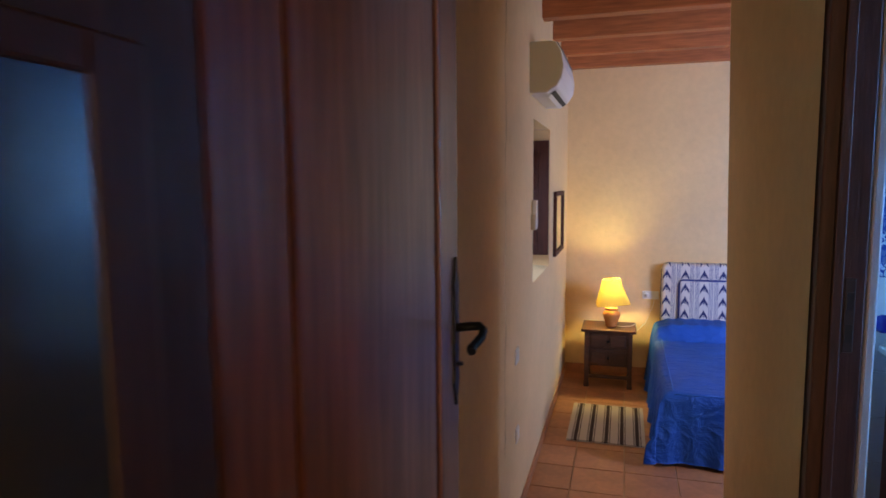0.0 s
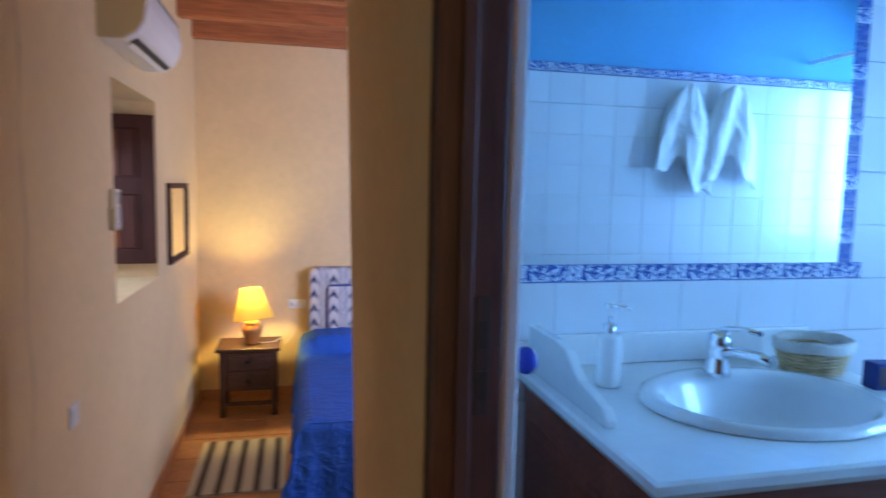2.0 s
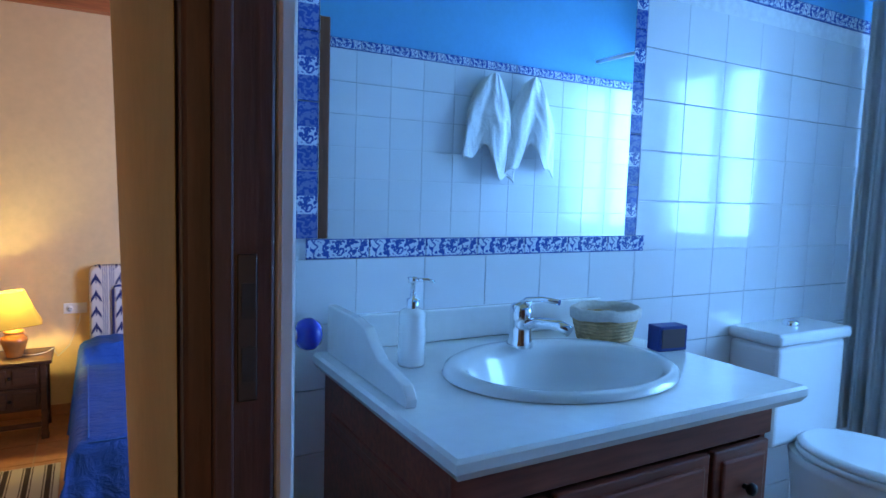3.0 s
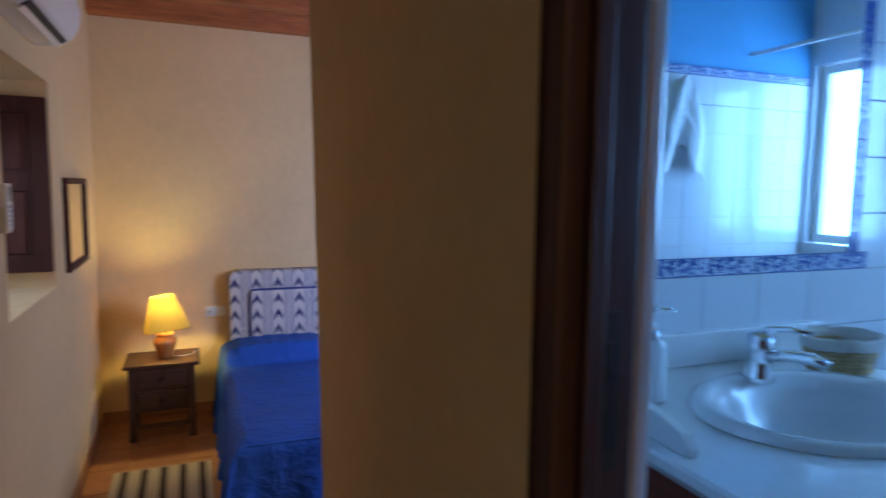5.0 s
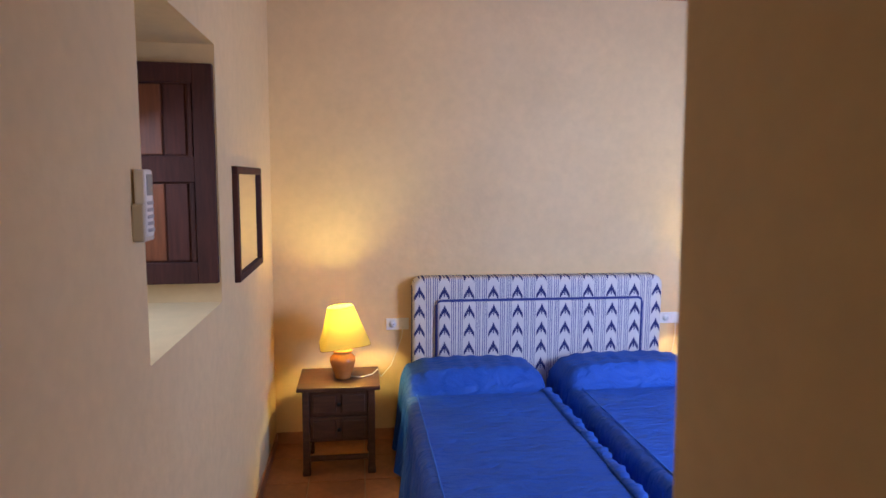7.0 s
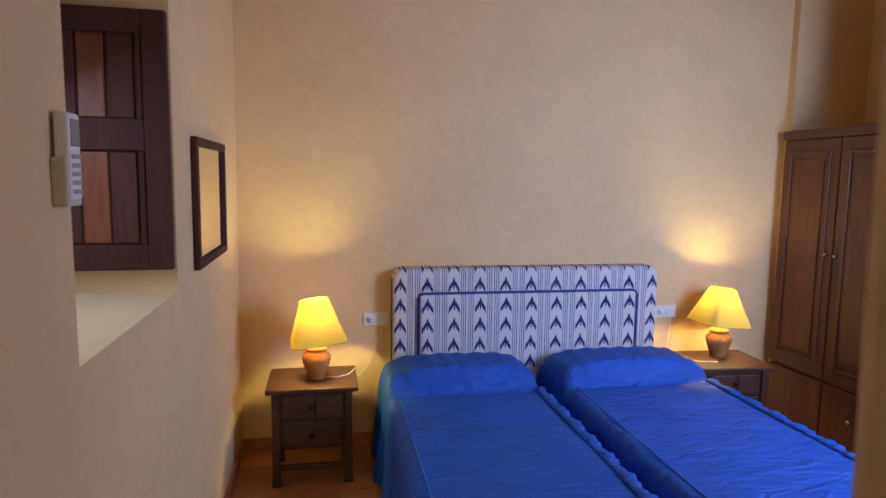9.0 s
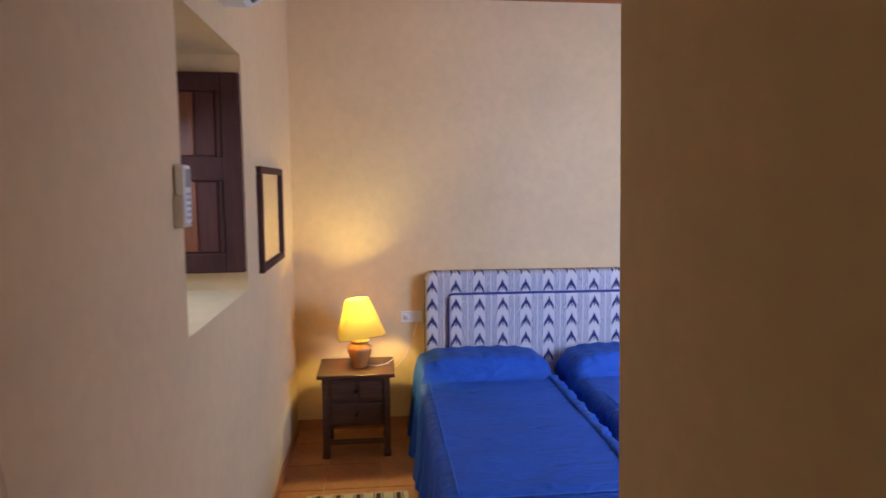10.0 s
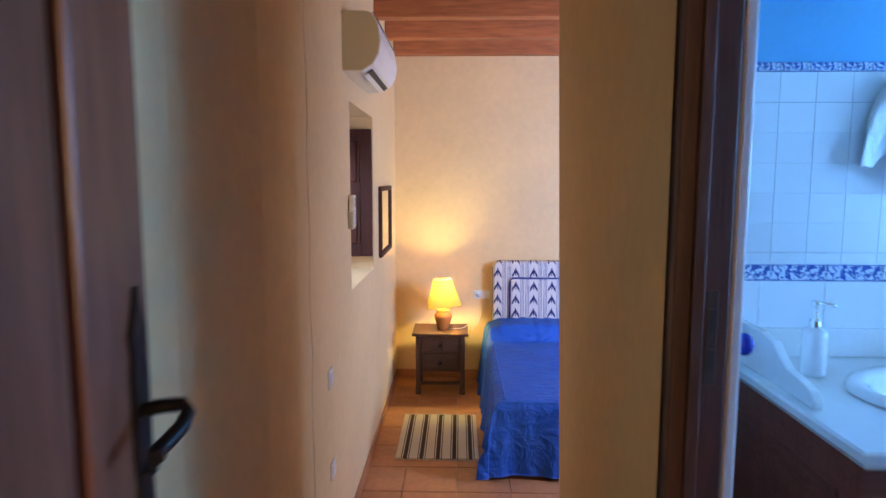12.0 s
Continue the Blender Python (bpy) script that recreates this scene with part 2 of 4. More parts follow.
# ---- building helpers ----
def box(bm, x0, x1, y0, y1, z0, z1, bevel=0.0, segments=2):
    v = bmesh.ops.create_cube(bm, size=1)["verts"]
    for q in v:
        q.co = ((x0 + x1) / 2 + q.co.x * (x1 - x0), (y0 + y1) / 2 + q.co.y * (y1 - y0), (z0 + z1) / 2 + q.co.z * (z1 - z0))
    if bevel:
        edges = list({e for q in v for e in q.link_edges})
        bmesh.ops.bevel(bm, geom=edges, offset=bevel, segments=segments, affect="EDGES", profile=0.5)
    return bm


def boxes(*specs, bevel=0.0):
    bm = bmesh.new()
    for s in specs:
        box(bm, *s, bevel=bevel)
    return bm


def lathe(profile, segments=32, bm=None, centre=(0, 0)):
    """A turned body from (radius, height) pairs."""
    bm = bm or bmesh.new()
    rings = []
    for r, z in profile:
        rings.append([bm.verts.new((centre[0] + r * math.cos(2 * math.pi * i / segments), centre[1] + r * math.sin(2 * math.pi * i / segments), z)) for i in range(segments)])
    for a, b in zip(rings, rings[1:]):
        for i in range(segments):
            bm.faces.new((a[i], a[(i + 1) % segments], b[(i + 1) % segments], b[i]))
    for f in bm.faces:
        f.smooth = True
    return bm


def tube(points, radius, segments=8, bm=None):
    """A round bar along a line of points."""
    bm = bm or bmesh.new()
    pts = [Vector(p) for p in points]
    rings = []
    for i, p in enumerate(pts):
        d = (pts[min(i + 1, len(pts) - 1)] - pts[max(i - 1, 0)]).normalized()
        side = d.cross(Vector((0, 0, 1)) if abs(d.z) < 0.95 else Vector((1, 0, 0))).normalized()
        up = side.cross(d)
        rings.append([bm.verts.new(p + radius * (math.cos(2 * math.pi * k / segments) * side + math.sin(2 * math.pi * k / segments) * up)) for k in range(segments)])
    for a, b in zip(rings, rings[1:]):
        for k in range(segments):
            f = bm.faces.new((a[k], a[(k + 1) % segments], b[(k + 1) % segments], b[k]))
            f.smooth = True
    bm.faces.new(rings[0][::-1])
    bm.faces.new(rings[-1])
    return bm


def prism(profile, axis, a, b, bevel=0.0):
    """A flat outline pushed from a to b along an axis; the outline is in the other two."""
    bm = bmesh.new()

    def at(p, q, w):
        return {"x": (w, p, q), "y": (p, w, q), "z": (p, q, w)}[axis]

    lo = [bm.verts.new(at(p, q, a)) for p, q in profile]
    hi = [bm.verts.new(at(p, q, b)) for p, q in profile]
    bm.faces.new(lo)
    bm.faces.new(hi[::-1])
    for i in range(len(lo)):
        j = (i + 1) % len(lo)
        bm.faces.new((lo[i], hi[i], hi[j], lo[j]))
    bmesh.ops.recalc_face_normals(bm, faces=bm.faces)
    if bevel:
        bmesh.ops.bevel(bm, geom=list(bm.edges), offset=bevel, segments=2, affect="EDGES", profile=0.5)
    return bm


def mesh_of(name, bm, mat):
    bmesh.ops.recalc_face_normals(bm, faces=bm.faces)
    me = bpy.data.meshes.new(name)
    bm.to_mesh(me)
    bm.free()
    me.materials.append(mat)
    return me


def part(name, bm, mat, parent, label=""):
    ob = new(name, mesh_of(name, bm, mat))
    ob.parent = parent
    return tagged(ob, label)


def thing(name, place, label, category, group=""):
    ob = new(name)
    ob.location = place
    ob.empty_display_size = 0.1
    return tagged(ob, label, category, group)


def solid(name, bm, mat, label, category, group="", kind="", place=(0, 0, 0)):
    ob = new(name, mesh_of(name, bm, mat))
    ob.location = place
    return tagged(ob, label, category, group, kind)


def structure(name, bm, mat, label, category="wall"):
    return solid(name, bm, mat, label, category, kind="structure")


# ---- structure ----
STEP, TOP = 0.50, 3.16
XR, YB, YM, YO, XE = 3.55, 7.80, 3.862, 2.30, 4.12

left_line = [(-0.6, 1.95), (-0.03, 1.95), (-0.03, 3.36), (-0.01, 3.48), (0.015, 3.70), (0.025, 3.80), (0.02, 4.0), (0.0, 4.6), (0.0, 5.40), (-0.6, 5.40)]
bm = prism(left_line, "z", 0, TOP)
for s in ((-0.6, 0, 5.40, 6.29, 0, 1.258), (-0.6, 0, 5.40, 6.29, 2.275, TOP), (-0.6, 0, 6.29, YB, 0, TOP)):
    box(bm, *s)
structure("wall_west", bm, PLASTER, "cream plaster wall with a deep window niche")
structure("wall_north", boxes((-0.6, 4.2, YB, YB + 0.3, 0, TOP)), PLASTER, "cream plaster wall behind the headboard")
# above the wardrobe the recess is added only to shade the wall there
structure("wall_east", boxes((XR, 4.2, 4.48, 4.55, 0, TOP), (XR, 4.2, 4.55, 5.65, 0, 1.05), (XR, 4.2, 4.55, 5.65, 2.4, TOP), (XR, 4.2, 5.65, 6.78, 0, TOP),
                             (XR, 4.2, 7.74, YB, 0, TOP), (4.1, 4.2, 6.78, 7.74, 0, TOP)), PLASTER, "cream plaster wall with a wardrobe recess, carried up to the ceiling for shade")
bm = prism([(0.985, 3.235), (0.9875, 3.265), (0.9875, 3.27), (1.12, 3.27), (1.12, 3.872), (4.55, 3.872), (4.55, 4.48), (1.02, 4.48), (0.995, 4.472), (0.985, 4.45)], "z", 0, TOP)
for v in bm.verts:
    if v.co.x < 1.05 and v.co.y > 4.4:
        v.co.x -= 0.006 + 0.022 * (v.co.z - 1.35)
structure("wall_partition", bm, PLASTER, "cream plaster partition between passage and bathroom")
structure("wall_passage_east", boxes((0.985, 1.12, 1.95, 2.36, 0, TOP), (0.985, 1.12, 2.36, 3.27, 2.57, TOP)), PLASTER, "cream plaster wall round the bathroom door")
structure("wall_hall_door", boxes((-0.6, 0.10, 1.56, 1.95, 0, TOP), (0.10, 1.05, 1.75, 1.95, 2.66, TOP), (1.05, 4.55, 1.75, 1.95, 0, TOP)), PLASTER, "cream plaster wall round the bedroom door")
structure("wall_bathroom_south", boxes((1.12, XE, 2.0, YO - 0.012, 0, 2.47)), GROUT, "grouted bathroom wall behind white tiles")
structure("wall_bathroom_south_upper", boxes((1.12, XE, 2.0, YO - 0.012, 2.47, TOP)), BLUEPAINT, "blue painted wall above the tiles")
structure("wall_bathroom_east", boxes((XE, 4.37, 1.95, 2.32, 0, TOP), (XE, 4.37, 3.21, 3.872, 0, TOP), (XE, 4.37, 2.32, 3.21, 0, 1.48), (XE, 4.37, 2.32, 3.21, 2.54, TOP)), TILEWHITE, "white tiled bathroom wall with a window")
structure("wall_bathroom_north", boxes((1.12, XE, 3.856, 3.872, 0, 2.47)), GROUT, "grouted bathroom wall behind white tiles")
structure("wall_bathroom_north_upper", boxes((1.12, XE, 3.856, 3.872, 2.47, TOP)), BLUEPAINT, "blue painted wall above the tiles")
# unseen hall enclosure, with an opening for the added window
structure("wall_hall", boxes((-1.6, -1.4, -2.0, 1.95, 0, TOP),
                             (2.4, 2.6, -2.0, 1.75, 0, TOP), (-1.6, 0.0, -2.2, -2.0, 0, TOP), (1.2, 2.6, -2.2, -2.0, 0, TOP), (0.0, 1.2, -2.2, -2.0, 0, 1.3), (0.0, 1.2, -2.2, -2.0, 2.5, TOP), (-1.6, -0.6, 1.75, 1.95, 0, TOP)), DIMWALL, "plain unseen hall walls round the added window")
structure("floor_passage", boxes((-1.6, 4.55, -2.2, 3.9, 0.44, STEP), (-0.05, 0.985, 3.9, 4.12, 0.0, STEP)), TERRA, "raised terracotta passage floor", "floor")
structure("floor_steps", boxes((0.0, 0.985, 4.12, 4.42, -0.02, 0.333), (0.0, 0.985, 4.42, 4.72, -0.02, 0.167), bevel=0.006), TERRA, "two terracotta steps down to the bedroom", "step")
floor_bed = structure("floor", boxes((-0.6, 4.2, 4.1, 8.1, -0.12, -0.008)), FLOORGROUT, "terracotta tiled bedroom floor", "floor")
structure("ceiling", boxes((-1.6, 4.55, -2.2, 8.1, TOP, TOP + 0.15)), PLASTER, "plastered ceiling above pine beams", "ceiling")
ground = structure("ground", boxes((-60, 60, -60, 60, -0.3, -0.2)), DIMWALL, "bare pale ground outside the house", "ground")

for i, y in enumerate((7.74, 7.10, 6.46, 5.82, 5.18, 4.56)):
    solid("ceiling_beam", boxes((0.0, XR, y - 0.055, y + 0.055, 2.955, TOP), bevel=0.006), BEAMWOOD, "orange-brown pine beam under the ceiling", "beam", "ceiling beams", "structure")
structure("baseboard_north", boxes((0.0, XR, YB - 0.012, YB, 0.0, 0.075), bevel=0.003), TERRA, "terracotta skirting along the bed wall", "skirting")
structure("baseboard_west", boxes((0.0, 0.012, 4.72, YB - 0.012, 0.0, 0.075), bevel=0.003), TERRA, "terracotta skirting along the window wall", "skirting")


def window_unit(name, y0, y1, z0, z1, x, label, bars=1, wood=None):
    """A casement with frame, leaves, a middle post and panes, in the plane x."""
    w = thing(name, (x, (y0 + y1) / 2, z0), label, "window")
    w["kind"] = "structure"
    hw, h = (y1 - y0) / 2, z1 - z0
    wood = wood or REDWOOD
    part("window_frame", boxes((-0.03, 0.03, -hw, -hw + 0.05, 0, h), (-0.03, 0.03, hw - 0.05, hw, 0, h), (-0.03, 0.03, -hw + 0.05, hw - 0.05, h - 0.05, h), (-0.03, 0.03, -hw + 0.05, hw - 0.05, 0, 0.05), bevel=0.004), wood, w)
    part("middle_post", boxes((-0.028, 0.028, -0.04, 0.04, 0.05, h - 0.05), bevel=0.004), wood, w)
    for side in (-1, 1):
        a, b = sorted((side * 0.04, side * (hw - 0.05)))
        for q in range(bars + 1):
            z = 0.05 + (h - 0.1) * (q + 1) / (bars + 1)
            if q < bars:
                part("glazing_bar", boxes((-0.015, 0.015, a, b, z - 0.015, z + 0.015), bevel=0.003), wood, w)
        pane = part("pane", boxes((-0.003, 0.003, a, b, 0.05, h - 0.05)), GLASS, w)
        pane.visible_shadow = False
    return w


window_unit("window_1", 5.41, 6.28, 1.27, 2.27, -0.54, "dark wooden casement window deep in the niche")
window_unit("window_2", 2.325, 3.205, 1.485, 2.535, 4.20, "white-painted bathroom window with a middle post", 0, PLASTIC)
window_unit("window_3", 4.56, 5.64, 1.06, 2.39, 3.95, "wooden bedroom casement window")
# unseen window, added as an opening for the warm hall fill
added_hall_window = window_unit("window_4", -0.59, 0.59, 1.31, 2.49, 0.0, "unseen hall casement window, added to go with the hall fill")
added_hall_window.location, added_hall_window.rotation_euler = (0.6, -2.1, 1.31), (0, 0, math.pi / 2)


# ---- doors ----
def panel_door(name, place, turn, width, height, label, wood, mats_handle=True):
    """A leaf with stiles, rails and sunk raised panels; hinge at the origin, leaf along +y, face to +x."""
    d = thing(name, place, label, "door")
    d.rotation_euler = (0, 0, turn)
    d["kind"] = "structure"
    st, th = 0.13, 0.04
    part("stile", boxes((-th, 0, 0, st, 0, height), bevel=0.006), wood, d)
    part("stile", boxes((-th, 0, width - st, width, 0, height), bevel=0.006), wood, d)
    for z0, z1 in ((0, 0.2), (0.62, 0.76), (height - 0.14, height)):
        part("rail", boxes((-th, -0.001, st, width - st, z0, z1), bevel=0.006), wood, d)
    for z0, z1 in ((0.2, 0.62), (0.76, height - 0.14)):
        part("panel_back", boxes((-th + 0.01, -0.022, st, width - st, z0, z1)), wood, d)
        bm = bmesh.new()
        box(bm, -0.03, -0.004, st + 0.014, width - st - 0.014, z0 + 0.014, z1 - 0.014, bevel=0.010, segments=3)
        part("raised_panel", bm, wood, d)
    return d


door = panel_door("door_1", (0.215, 1.955, 0.51), 0.0, 0.80, 2.10, "open brown panelled wooden door with iron lever handle", DOORWOOD)
plate = prism([(0.765 + a, b) for a, b in ((0, 0.955), (0.010, 0.985), (0.018, 1.005), (0.013, 1.03), (0.016, 1.06), (0.016, 1.16), (0.013, 1.18), (0.018, 1.205), (0.010, 1.225), (0, 1.26), (-0.010, 1.225), (-0.018, 1.205), (-0.013, 1.18), (-0.016, 1.16), (-0.016, 1.06), (-0.013, 1.03), (-0.018, 1.005), (-0.010, 0.985))], "x", 0.0, 0.006)
handle = part("door_handle", plate, IRON, door, "black wrought iron handle plate")
bm = tube([(0.0, 0.765, 1.115), (0.030, 0.765, 1.120), (0.052, 0.765, 1.122), (0.062, 0.757, 1.116), (0.062, 0.740, 1.106), (0.054, 0.722, 1.096), (0.048, 0.708, 1.090), (0.052, 0.699, 1.087)], 0.009)
handle.location = (0, 0, -0.025)
lever = part("lever", bm, IRON, handle)
part("keyhole_cover", lathe([(0.0, 0.0), (0.01, 0.0), (0.01, 0.004), (0.0, 0.004)], 12), IRON, handle).location = (0.009, 0.765, 1.04)

frame1 = thing("door_frame", (0.2, 1.85, STEP), "dark wooden frame of the bedroom door", "door frame")
frame1["kind"] = "structure"
# this jamb lies in shadow, so it takes the darkened wood
part("jamb", boxes((-0.10, 0.018, -0.30, 0.10, 0, 2.16), bevel=0.004), SHADEDJAMBWOOD, frame1)
part("jamb", boxes((0.81, 0.85, -0.115, 0.10, 0, 2.16), bevel=0.006), DARKWOOD, frame1)
part("head", boxes((0.0, 0.81, -0.115, 0.10, 2.11, 2.16), bevel=0.006), DARKWOOD, frame1)

# narrow glazed panel in the bedroom doorway's deep reveal, standing in for a glass door
cup = thing("reveal_panel", (0.2185, 1.70, STEP), "narrow dark wooden panel with a pane, standing in for a glass door", "wall panel")
part("frame_bar", boxes((0.0, 0.007, 0.134, 0.182, 0, 1.49), bevel=0.003), SHADEDJAMBWOOD, cup)
part("frame_bar", boxes((0.0, 0.007, -0.14, -0.10, 0, 1.49), bevel=0.003), SHADEDJAMBWOOD, cup)
part("frame_bar", boxes((0.0, 0.007, -0.10, 0.134, 1.462, 1.49), bevel=0.003), SHADEDJAMBWOOD, cup)
# opaque pane; its blue-black colour carries the dim reflection in the glass
part("pane", boxes((0.0, 0.004, -0.10, 0.134, 0.0, 1.462)), material("dark_reflecting_glass", (0.030, 0.040, 0.058), 0.2, coat=0.4), cup, "opaque dark pane, bluish reflection in its colour")

frame2 = thing("door_frame", (1.03, 3.2, STEP), "dark wooden frame of the bathroom door with a steel strike plate", "door frame")
frame2["kind"] = "structure"
jamb = part("jamb", boxes((-0.041, 0.064, -0.005, 0.066, 0, 2.07), bevel=0.005), DARKWOOD, frame2)
part("stop", boxes((-0.012, 0.012, -0.02, -0.005, 0, 2.05), bevel=0.003), DARKWOOD, frame2)
part("jamb", boxes((-0.053, 0.09, -0.84, -0.79, 0, 2.07), bevel=0.005), DARKWOOD, frame2)
part("head", boxes((-0.053, 0.09, -0.79, -0.005, 2.02, 2.07), bevel=0.005), DARKWOOD, frame2)
strike = part("strike_plate", boxes((0.018, 0.042, -0.008, -0.005, 0.98, 1.16), bevel=0.002), material("dull_steel", (0.07, 0.06, 0.06), 0.5, 0.8), frame2, "dull steel strike plate with two holes")
# uncut holes: black blocks on the plate stand for their inner shade
for z0, z1 in ((1.082, 1.125), (1.005, 1.048)):
    part("latch_hole", boxes((0.023, 0.038, -0.0095, -0.008, z0, z1)), HOLESHADE, strike)
structure("trim_bathroom_door", boxes((1.0955, 1.121, 3.196, 3.27, STEP, 2.57), bevel=0.006), TILEWHITE, "white tiled edge beside the bathroom door", "trim")
bath_door = panel_door("door_2", (1.13, 2.40, 0.51), -math.pi / 2, 0.76, 2.02, "open orange-brown bathroom door leaf", SLATWOOD)
bath_door.scale = (-1, 1, 1)

# ---- window shutter, niche ----
sh = thing("window_shutter", (-0.005, 6.285, 1.34), "open red-brown wooden shutter in the niche, middle slats coloured as window-lit", "shutter")
sh.rotation_euler = (0, 0, radians(2))
W, HH = 0.44, 0.855
for s in ((-0.075, 0.0, -0.035, 0, 0, HH), (-W, -W + 0.07, -0.035, 0, 0, HH)):
    part("stile", boxes(s, bevel=0.004), SHUTWOOD, sh)
for z0, z1 in ((0, 0.085), (0.40, 0.50), (HH - 0.075, HH)):
    part("rail", boxes((-W + 0.07, -0.075, -0.035, 0, z0, z1), bevel=0.004), SHUTWOOD, sh)
for z0, z1 in ((0.085, 0.40), (0.50, HH - 0.075)):
    part("panel_back", boxes((-W + 0.07, -0.075, -0.018, -0.004, z0, z1)), REDWOOD, sh)
    for k in range(3):
        x = -0.36 + k * 0.088
        # middle slat is orange to carry the window light it reflects
        part("slat", boxes((x, x + 0.080, -0.026, -0.018, z0 + 0.006, z1 - 0.006), bevel=0.004), SLATWOOD if k == 1 else REDWOOD, sh)
    part("moulding", boxes((-0.095, -0.078, -0.032, -0.018, z0, z1), bevel=0.004), SHUTWOOD, sh)

# ---- air conditioner ----
ac = thing("air_conditioner", (0.0, 5.23, 2.40), "white wall-mounted air conditioner with a louvred outlet", "air conditioner")
prof = [(0.0, 0.0), (0.10, 0.0), (0.155, 0.035), (0.185, 0.085), (0.195, 0.15), (0.18, 0.235), (0.15, 0.285), (0.12, 0.295), (0.0, 0.295)]
part("body", prism(prof, "y", 0.0, 0.80, bevel=0.006), PLASTIC, ac)
# black strip on the closed body, for the shade inside the outlet
part("air_outlet", prism([(0.112, 0.004), (0.140, 0.022), (0.143, 0.018), (0.115, 0.000)], "y", 0.06, 0.74), HOLESHADE, ac, "outlet slot, its inner shade a black strip")
part("louvre", prism([(0.096, -0.008), (0.118, 0.004), (0.120, 0.000), (0.098, -0.012)], "y", 0.065, 0.735), PLASTIC, ac, "white swinging louvre")
part("end_cap", prism([(p * 0.985, 0.004 + q * 0.975) for p, q in prof], "y", -0.012, 0.0, bevel=0.004), material("cream_plastic", (0.60, 0.54, 0.42), 0.4), ac)
part("panel_seam", prism([(0.150, 0.288), (0.182, 0.237), (0.186, 0.239), (0.153, 0.291)], "y", 0.01, 0.79), GREYPLASTIC, ac)

# ---- things on the window wall ----
rem = thing("remote_control", (0.0, 5.345, 1.60), "white remote control in a wall holder", "remote control")
part("holder", boxes((0, 0.030, -0.036, 0.036, 0.0, 0.095), bevel=0.005), bpy.data.materials["cream_plastic"], rem, "aged cream holder")
body = part("body", boxes((0.006, 0.034, -0.029, 0.029, 0.012, 0.18), bevel=0.006), PLASTIC, rem)
part("display", boxes((0.033, 0.0355, -0.021, 0.021, 0.115, 0.168), bevel=0.001), GREYPLASTIC, body, "grey display")
for r in range(5):
    for c in range(3):
        part("button", boxes((0.0335, 0.0365, -0.021 + c * 0.0155, -0.010 + c * 0.0155, 0.024 + r * 0.017, 0.033 + r * 0.017), bevel=0.001), material("button_grey", (0.42, 0.43, 0.44), 0.5) if r + c == 0 else bpy.data.materials["button_grey"], body)

pic = thing("wall_mirror", (0.0, 6.90, 1.29), "small wall mirror in a dark wooden frame", "mirror")
for s in ((0, 0.026, -0.34, 0.34, 0, 0.035), (0, 0.026, -0.34, 0.34, 0.485, 0.52), (0, 0.026, -0.34, -0.305, 0.035, 0.485), (0, 0.026, 0.305, 0.34, 0.035, 0.485)):
    part("frame_bar", boxes(s, bevel=0.004), SHUTWOOD, pic)
part("mirror_glass", boxes((0.002, 0.012, -0.305, 0.305, 0.035, 0.485)), MIRROR, pic)


def wall_plate(place, turn, label, w=0.085, h=0.085, kind="switch"):
    p = thing("light_switch" if kind == "switch" else "power_socket", place, label, "switch" if kind == "switch" else "socket")
    p.rotation_euler = (0, 0, turn)
    part("plate", boxes((0, 0.009, -w / 2, w / 2, -h / 2, h / 2), bevel=0.003), PLASTIC, p)
    if kind == "switch":
        part("rocker", boxes((0.009, 0.013, -w / 2 + 0.014, w / 2 - 0.014, -h / 2 + 0.014, h / 2 - 0.014), bevel=0.002), PLASTIC, p)
    else:
        part("rocker", boxes((0.009, 0.013, 0.006, w / 2 - 0.012, -h / 2 + 0.014, h / 2 - 0.014), bevel=0.002), PLASTIC, p)
        well = lathe([(0.0, 0.0), (0.021, 0.0), (0.023, 0.004), (0.0, 0.004)], 20)
        bmesh.ops.rotate(well, verts=well.verts, matrix=Matrix.Rotation(math.pi / 2, 3, "Y"))
        bmesh.ops.translate(well, verts=well.verts, vec=(0.0085, -0.036, 0))
        outlet = part("socket_well", well, PLASTIC, p)
        # no holes are cut; small black blocks give their shade
        for q in (-0.0095, 0.0095):
            part("contact_hole", boxes((0.0125, 0.0135, -0.0385 + q, -0.0335 + q, -0.0025, 0.0025)), HOLESHADE, outlet)
    return p


wall_plate((0.0, 4.78, 0.965), 0, "white light switch on the plaster wall")
wall_plate((0.0, 4.80, 0.52), 0, "white power socket low on the plaster wall", 0.08, 0.08)
wall_plate((0.804, YB, 0.795), -math.pi / 2, "white switch and socket plate beside the headboard", 0.152, 0.078, "socket")
wall_plate((2.735, YB, 0.795), -math.pi / 2, "white switch and socket plate with a plug in it", 0.152, 0.078, "socket")


rc = random.Random(4)
structure("wall_crack", tube([(0.0062, 4.425 + 0.012 * math.sin(q * 0.5) + rc.uniform(-0.004, 0.004), 0.55 + 0.04 * q) for q in range(62)], 0.0009, 5), material("crack_shadowed_plaster", (0.32, 0.24, 0.16), 0.95), "thin upright crack in the plaster wall", "crack")


